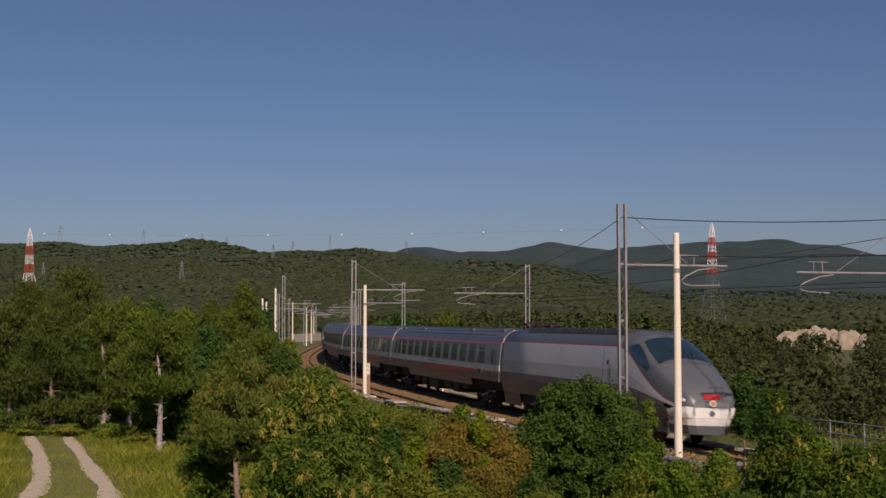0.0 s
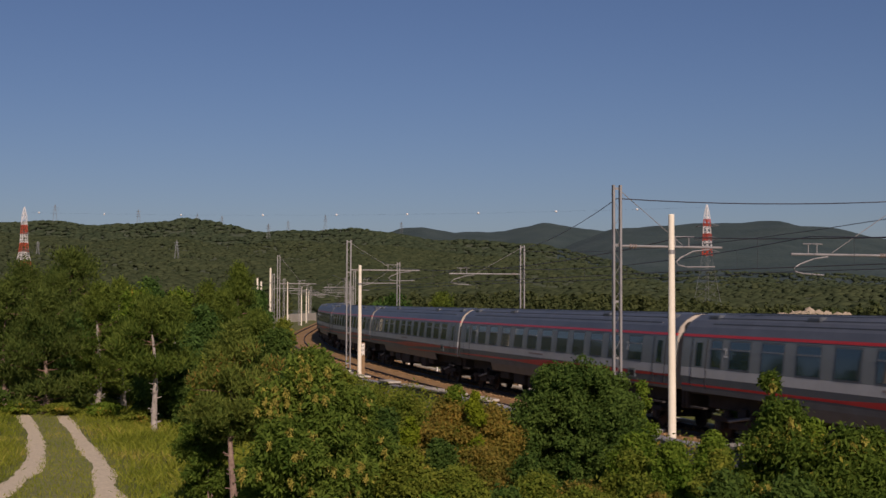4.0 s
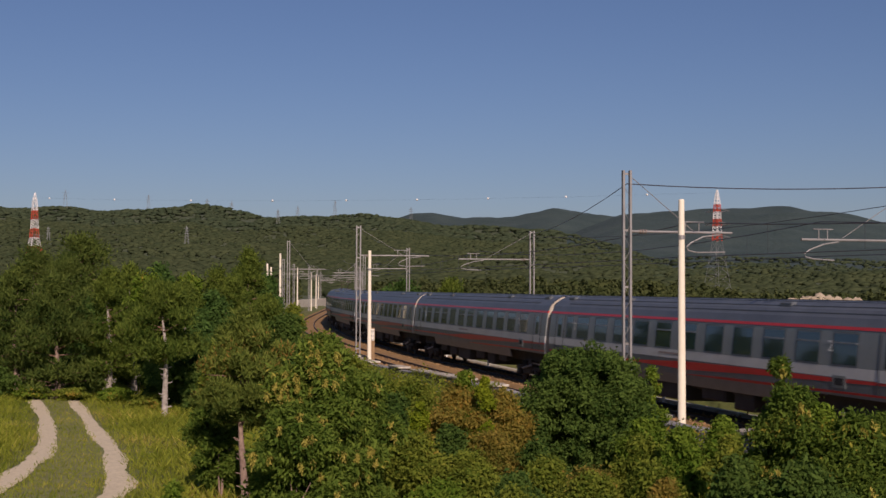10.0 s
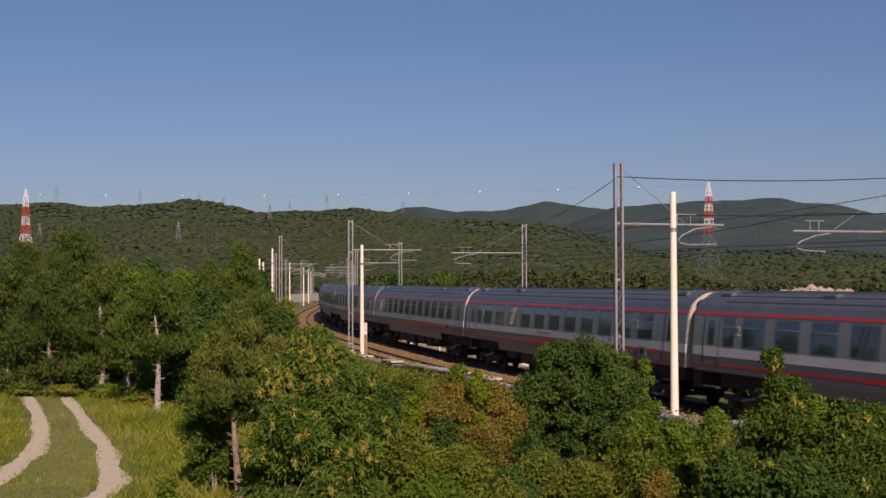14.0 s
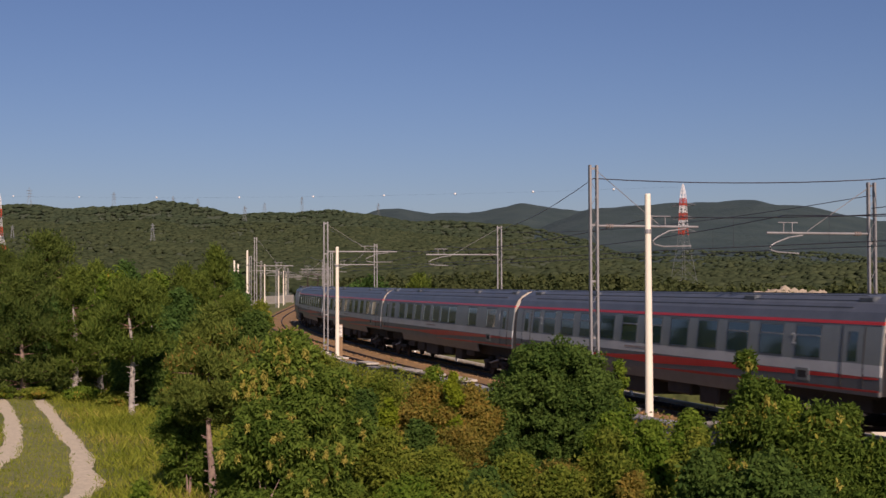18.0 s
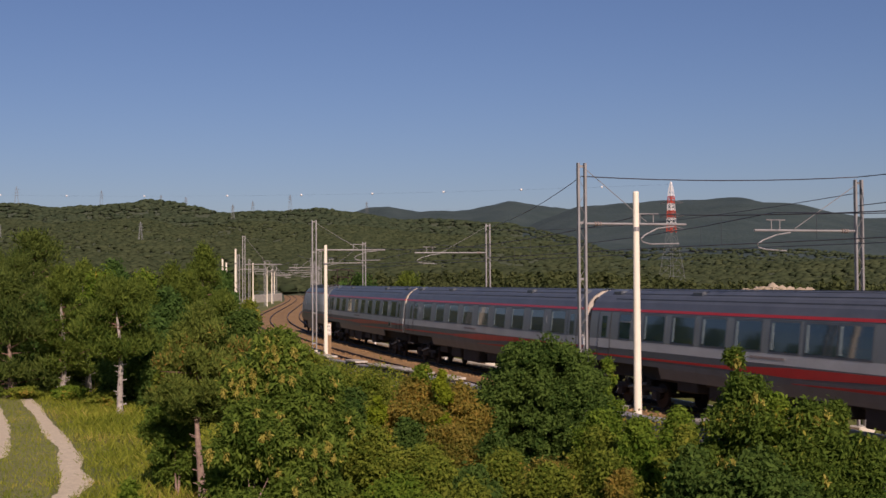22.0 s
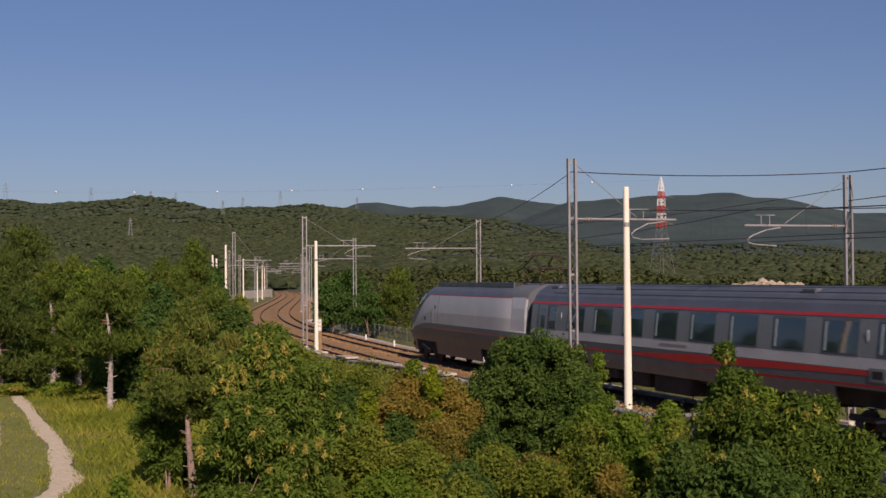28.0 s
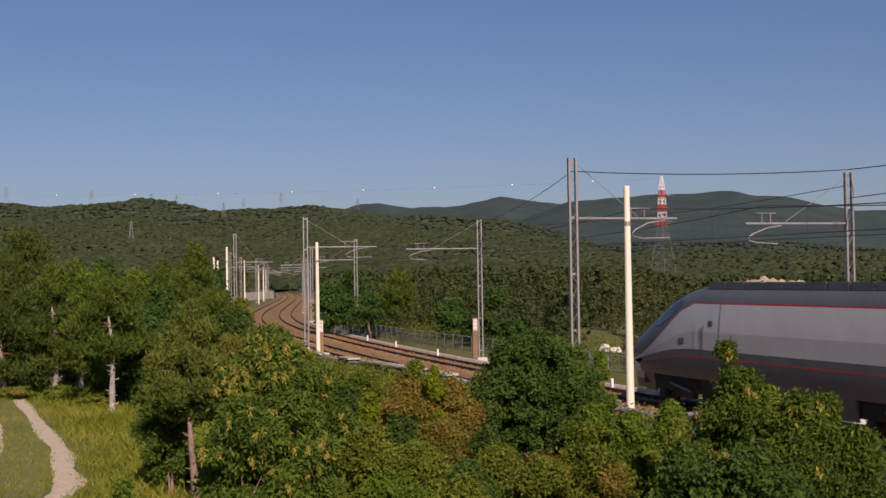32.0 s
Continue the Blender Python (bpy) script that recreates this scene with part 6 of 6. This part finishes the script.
shrub("oak_shrub", "dense low oak scrub under the tree belt", "leaf_round", 301, 0.82, 0.82, 1.49 - float(ground_z(-15.00, 48.00)), 3850, 0.12, at(-15.00, 48.00), 24, 0.3, 0.2, 0.5, 0.0, "shrub", 0)
shrub("oak_shrub", "dense low oak scrub under the tree belt", "leaf_round", 302, 0.86, 0.86, 1.43 - float(ground_z(-14.44, 50.00)), 3850, 0.12, at(-14.44, 50.00), 24, 0.3, 0.2, 0.5, 0.0, "shrub", 0)
shrub("oak_shrub", "dense low oak scrub under the tree belt", "leaf_round", 304, 0.62, 0.62, 1.32 - float(ground_z(-11.50, 48.00)), 3850, 0.12, at(-11.50, 48.00), 24, 0.3, 0.2, 0.5, 0.0, "shrub", 0)
shrub("oak_shrub", "dense low oak scrub under the tree belt", "leaf_round", 305, 0.56, 0.56, 1.19 - float(ground_z(-9.10, 43.00)), 3850, 0.12, at(-9.10, 43.00), 24, 0.3, 0.2, 0.5, 0.0, "shrub", 0)
shrub("oak_shrub", "dense low oak scrub under the tree belt", "leaf_round", 306, 0.44, 0.44, 1.04 - float(ground_z(-8.15, 41.00)), 3850, 0.12, at(-8.15, 41.00), 24, 0.3, 0.2, 0.5, 0.0, "shrub", 0)
shrub("oak_shrub", "dark shaded scrub under the pines", "leaf_round", 320, 0.80, 0.80, 1.35 - float(ground_z(-8.30, 42.60)), 3600, 0.12, at(-8.30, 42.60), 24, 0.3, 0.2, 0.5, 0.0, "shrub", 0)
shrub("oak_shrub", "dark shaded scrub under the pines", "leaf_round", 321, 0.75, 0.75, 1.25 - float(ground_z(-9.70, 43.40)), 3600, 0.12, at(-9.70, 43.40), 24, 0.3, 0.2, 0.5, 0.0, "shrub", 0)
shrub("oak_shrub", "dark shaded scrub under the pines", "leaf_round", 322, 0.70, 0.70, 1.30 - float(ground_z(-7.20, 41.00)), 3600, 0.12, at(-7.20, 41.00), 24, 0.3, 0.2, 0.5, 0.0, "shrub", 0)
shrub("oak_shrub", "dark shaded scrub under the pines", "leaf_round", 323, 0.70, 0.70, 1.10 - float(ground_z(-13.60, 47.50)), 3600, 0.12, at(-13.60, 47.50), 24, 0.3, 0.2, 0.5, 0.0, "shrub", 0)
shrub("oak_shrub", "dark shaded scrub under the pines", "leaf_round", 324, 0.90, 0.90, 1.30 - float(ground_z(-17.90, 49.00)), 3600, 0.12, at(-17.90, 49.00), 24, 0.3, 0.2, 0.5, 0.0, "shrub", 0)
shrub("oak_shrub", "dark shaded scrub under the pines", "leaf_round", 325, 0.90, 0.90, 1.20 - float(ground_z(-10.90, 49.50)), 3600, 0.12, at(-10.90, 49.50), 24, 0.3, 0.2, 0.5, 0.0, "shrub", 0)
shrub("acacia_tree", "bright green young tree crowding the fence", "leaf_acacia", 88, 0.71, 0.71, 2.11 - float(ground_z(10.94, 47.00)), 4950, 0.128, at(10.94, 47.00), 34, 0.28, 0.2, 0.5, 0.0, "tree", 0)
shrub("acacia_tree", "bright green bushy tree beside the fence", "leaf_acacia", 89, 0.71, 0.71, 1.74 - float(ground_z(11.06, 44.00)), 4950, 0.128, at(11.06, 44.00), 34, 0.28, 0.2, 0.5, 0.0, "tree", 0)
shrub("acacia_tree", "leafy green tree over the fence", "leaf_acacia", 90, 1.82, 1.82, 2.53 - float(ground_z(-2.07, 104.00)), 4500, 0.24, at(-2.07, 104.00), 34, 0.28, 0.2, 0.5, 0.0, "tree", 0)
shrub("acacia_tree", "bright leafy green tree beside the fence", "leaf_acacia", 91, 1.52, 1.52, 1.26 - float(ground_z(5.37, 82.00)), 4500, 0.2, at(5.37, 82.00), 34, 0.28, 0.2, 0.5, 0.0, "tree", 0)
shrub("acacia_tree", "bright green acacia behind the fence", "leaf_acacia", 81, 2.35, 2.35, 4.32 - float(ground_z(-3.92, 112.00)), 5000, 0.3, at(-3.92, 112.00), 30, 0.3, 0.2, 0.5, 0.0, "tree", 0)
shrub("acacia_tree", "bright green acacia beyond the railway fence", "leaf_acacia", 82, 1.89, 1.89, 3.48 - float(ground_z(-5.21, 108.00)), 4000, 0.3, at(-5.21, 108.00), 28, 0.3, 0.2, 0.5, 0.0, "tree", 0)
pine("pine_tree", "dark pine behind the railway fence", "needle", 83, 4.42 - float(ground_z(0.24, 105.00)), 1.0, 1.75, 5000, at(0.24, 105.00), 0.0, 0.16, "bark", 0.35, 0.32)
shrub("acacia_tree", "light green tree crown behind the railway", "leaf_acacia", 84, 1.59, 1.59, 2.88 - float(ground_z(7.11, 90.00)), 4500, 0.26, at(7.11, 90.00), 28, 0.3, 0.2, 0.5, 0.0, "tree", 0)
shrub("acacia_tree", "green young tree behind the railway", "leaf_acacia", 85, 1.62, 1.62, 2.19 - float(ground_z(4.02, 92.00)), 4500, 0.26, at(4.02, 92.00), 28, 0.3, 0.2, 0.5, 0.0, "tree", 0)
shrub("acacia_tree", "green shrub behind the sign post", "leaf_acacia", 87, 0.99, 0.99, 1.45 - float(ground_z(6.89, 75.00)), 3500, 0.22, at(6.89, 75.00), 24, 0.32, 0.2, 0.5, 0.0, "tree", 0)


# ---- woods behind the railway ----
def canopy(rng, n, r0, r1, az0, az1, per, leaf, hmin, hmax, keep=None):
    """Trees of a wood as one mesh: crowns of leaf plates at random places of a sector."""
    V, F, base = [], [], 0
    tmpl = []
    for k in range(5):
        bl = lumps(rng, 0.42, 0.42, 0.02, 0.98, 20, 0.3, 0.35)
        tmpl.append(leaves(rng, bl, per, leaf, 0.75, 0.6, 0.35, 0.28, loose=0.12)[0])
    rr = np.sqrt(rng.random(n) * (r1 ** 2 - r0 ** 2) + r0 ** 2)
    az = np.radians(az0 + (az1 - az0) * rng.random(n))
    x, y = rr * np.sin(az), rr * np.cos(az)
    off = line_offset(x, y)
    ok = (off < -5.5) | (off > 14)
    if keep is not None:
        ok &= keep(x, y, off)
    x, y = x[ok], y[ok]
    z = ground_z(x, y)
    h = hmin + (hmax - hmin) * rng.random(len(x)) ** 1.3
    for i in range(len(x)):
        t = tmpl[i % 5]
        a = rng.random() * 6.283
        c, s = math.cos(a), math.sin(a)
        q = h[i] * (0.85 + 0.4 * rng.random())
        V.append(np.stack([x[i] + q * (c * t[:, 0] - s * t[:, 1]), y[i] + q * (s * t[:, 0] + c * t[:, 1]), z[i] - 0.3 + h[i] * t[:, 2]], 1))
    V = np.concatenate(V)
    return V, np.arange(len(V)).reshape(-1, 4)


def domes(rng, n, r0, r1, az0, az1, hmin, hmax, rows, cols):
    """A far wood as one mesh of uneven, rounded crowns."""
    rr = np.sqrt(rng.random(n) * (r1 ** 2 - r0 ** 2) + r0 ** 2)
    az = np.radians(az0 + (az1 - az0) * rng.random(n))
    x, y = rr * np.sin(az), rr * np.cos(az)
    z = ground_z(x, y)
    h = hmin + (hmax - hmin) * rng.random(n) ** 1.4
    w = h * (1.3 + 0.9 * rng.random(n))
    turn = rng.random(n) * 6.283
    V = []
    for i in range(rows):
        e = math.radians(-8 + 90 * i / rows)
        for j in range(cols):
            a = turn + 6.283 * (j + 0.5 * (i % 2)) / cols
            k = 0.72 + 0.56 * rng.random(n)
            V.append(np.stack([x + w * k * math.cos(e) * np.cos(a), y + w * k * math.cos(e) * np.sin(a), z + h * 0.95 * math.sin(e) * (0.85 + 0.3 * rng.random(n))], 1))
    V.append(np.stack([x + 0.2 * w * rng.normal(size=n), y + 0.2 * w * rng.normal(size=n), z + h], 1))
    V = np.stack(V, 1)
    m = rows * cols + 1
    F = []
    for i in range(rows - 1):
        for j in range(cols):
            p, q = i * cols + j, i * cols + (j + 1) % cols
            F += [(p, q, q + cols), (p, q + cols, p + cols)]
    for j in range(cols):
        F.append(((rows - 1) * cols + j, (rows - 1) * cols + (j + 1) % cols, m - 1))
    F = (np.arange(n)[:, None, None] * m + np.array(F)[None]).reshape(-1, 3)
    return V.reshape(-1, 3), F


def open_ground(x, y):
    """Clearings: round the boulder by the line, and before the bare bank."""
    k = x / y
    return ((k > 0.135) & (k < 0.182) & (y < 92)) | ((k > 0.262) & (k < 0.335) & (y > 205) & (y < 303))


rng = np.random.default_rng(5)
v, f = canopy(rng, 560, 40, 170, -27, 27, 340, 0.058, 2.0, 4.5, lambda x, y, o: ((o < -5.7) | (y > 62)) & ~open_ground(x, y))
tagged(part("woodland_edge", raw("woodland_edge", v, f), "wood"), "olive green mixed trees at the wood's edge beyond the railway", "woodland", kind="stuff")
v, f = canopy(rng, 420, 26, 120, -1, 31, 420, 0.05, 1.4, 3.6, lambda x, y, o: (o < -5.7) & (o > -26) & ~open_ground(x, y))
tagged(part("lineside_trees", raw("lineside_trees", v, f), "wood"), "young olive green trees crowding the railway fence", "woodland", kind="stuff")
v, f = canopy(rng, 620, 160, 265, -26, 27, 150, 0.095, 2.8, 5.6, lambda x, y, o: ~open_ground(x, y))
v2, f2 = canopy(rng, 1700, 262, 440, -26, 27, 56, 0.15, 3.0, 6.0, lambda x, y, o: ~open_ground(x, y))
v, f = np.concatenate([v, v2]), np.concatenate([f, f2 + len(v)])
tagged(part("woodland", raw("woodland", v, f), "wood"), "dense olive green mixed woodland on the plain", "woodland", kind="stuff")
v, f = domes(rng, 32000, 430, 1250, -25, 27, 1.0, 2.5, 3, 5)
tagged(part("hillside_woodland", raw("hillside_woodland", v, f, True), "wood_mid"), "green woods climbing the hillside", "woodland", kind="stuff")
v2, f2 = domes(rng, 5000, 950, 1750, 4, 26, 1.4, 3.0, 3, 4)
v, f = domes(rng, 15000, 1250, 2400, -24, 5, 1.8, 3.8, 3, 4)
v, f = np.concatenate([v, v2]), np.concatenate([f, f2 + len(v)])
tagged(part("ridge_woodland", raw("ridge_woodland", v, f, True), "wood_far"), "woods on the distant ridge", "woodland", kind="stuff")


def build_undergrowth():
    """Low scrub and tall weeds in the hollow below the railway."""
    rng = np.random.default_rng(12)
    n = 1500
    y = 14 + 52 * rng.random(n)
    x = -4 + (0.62 * y + 4) * rng.random(n)
    off = line_offset(x, y)
    ok = (off > 8.6) & (x > -0.135 * y - 1.2 + np.where(y < 30, 1.0, -3.0))
    x, y = x[ok], y[ok]
    z = ground_z(x, y)
    blobs = np.stack([x, y, z + 0.15 + 0.4 * rng.random(len(x)) ** 2, 0.5 + 0.4 * rng.random(len(x)), 0.5 + 0.4 * rng.random(len(x)), 0.2 + 0.3 * rng.random(len(x))], 1)
    v, f = leaves(rng, blobs, 54000, 0.095, 0.5, 0.55)
    far = np.concatenate([np.linspace(118, 216, 700), np.linspace(128, 216, 340)])
    o = np.where(np.arange(1040) < 700, -4.6 - 9 * rng.random(1040), np.array([wall_line(max(158, s))[0] for s in far]) + 0.55 + 2.6 * rng.random(1040))
    p = np.array([line(s, k)[0][:] for s, k in zip(far, o)])
    top = np.where(o < 0, 0.25 + 0.5 * rng.random(1040), 0.42 + 0.6 * rng.random(1040) * (0.5 + 0.5 * np.sin(far * 0.75)))
    side = np.stack([p[:, 0], p[:, 1], np.where(o < 0, ground_z(p[:, 0], p[:, 1]), -0.82) + 0.4 * top, 0.55 + 0.3 * top, 0.55 + 0.3 * top, top], 1)
    v2, f2 = leaves(rng, side[o < 0], 26000, 0.11, 0.5, 0.6)
    v3, f3 = leaves(rng, side[o > 0], 46000, 0.10, 0.5, 0.6)
    v2, f2 = np.concatenate([v2, v3]), np.concatenate([f2, f3 + len(v2)])
    v, f = np.concatenate([v, v2]), np.concatenate([f, f2 + len(v)])
    tagged(part("undergrowth", raw("undergrowth", v, f), "leaf_mix"), "low tangled scrub filling the hollow below the railway", "undergrowth", kind="stuff")


build_undergrowth()


# ---- movements ----
def motions():
    for ob, ds, length, back in TRAIN:
        rows = []
        for k in range(33):
            rows.append((float(k), car_pose(gap_s(k) + ds, length, back)))
        walk(ob, rows)


motions()
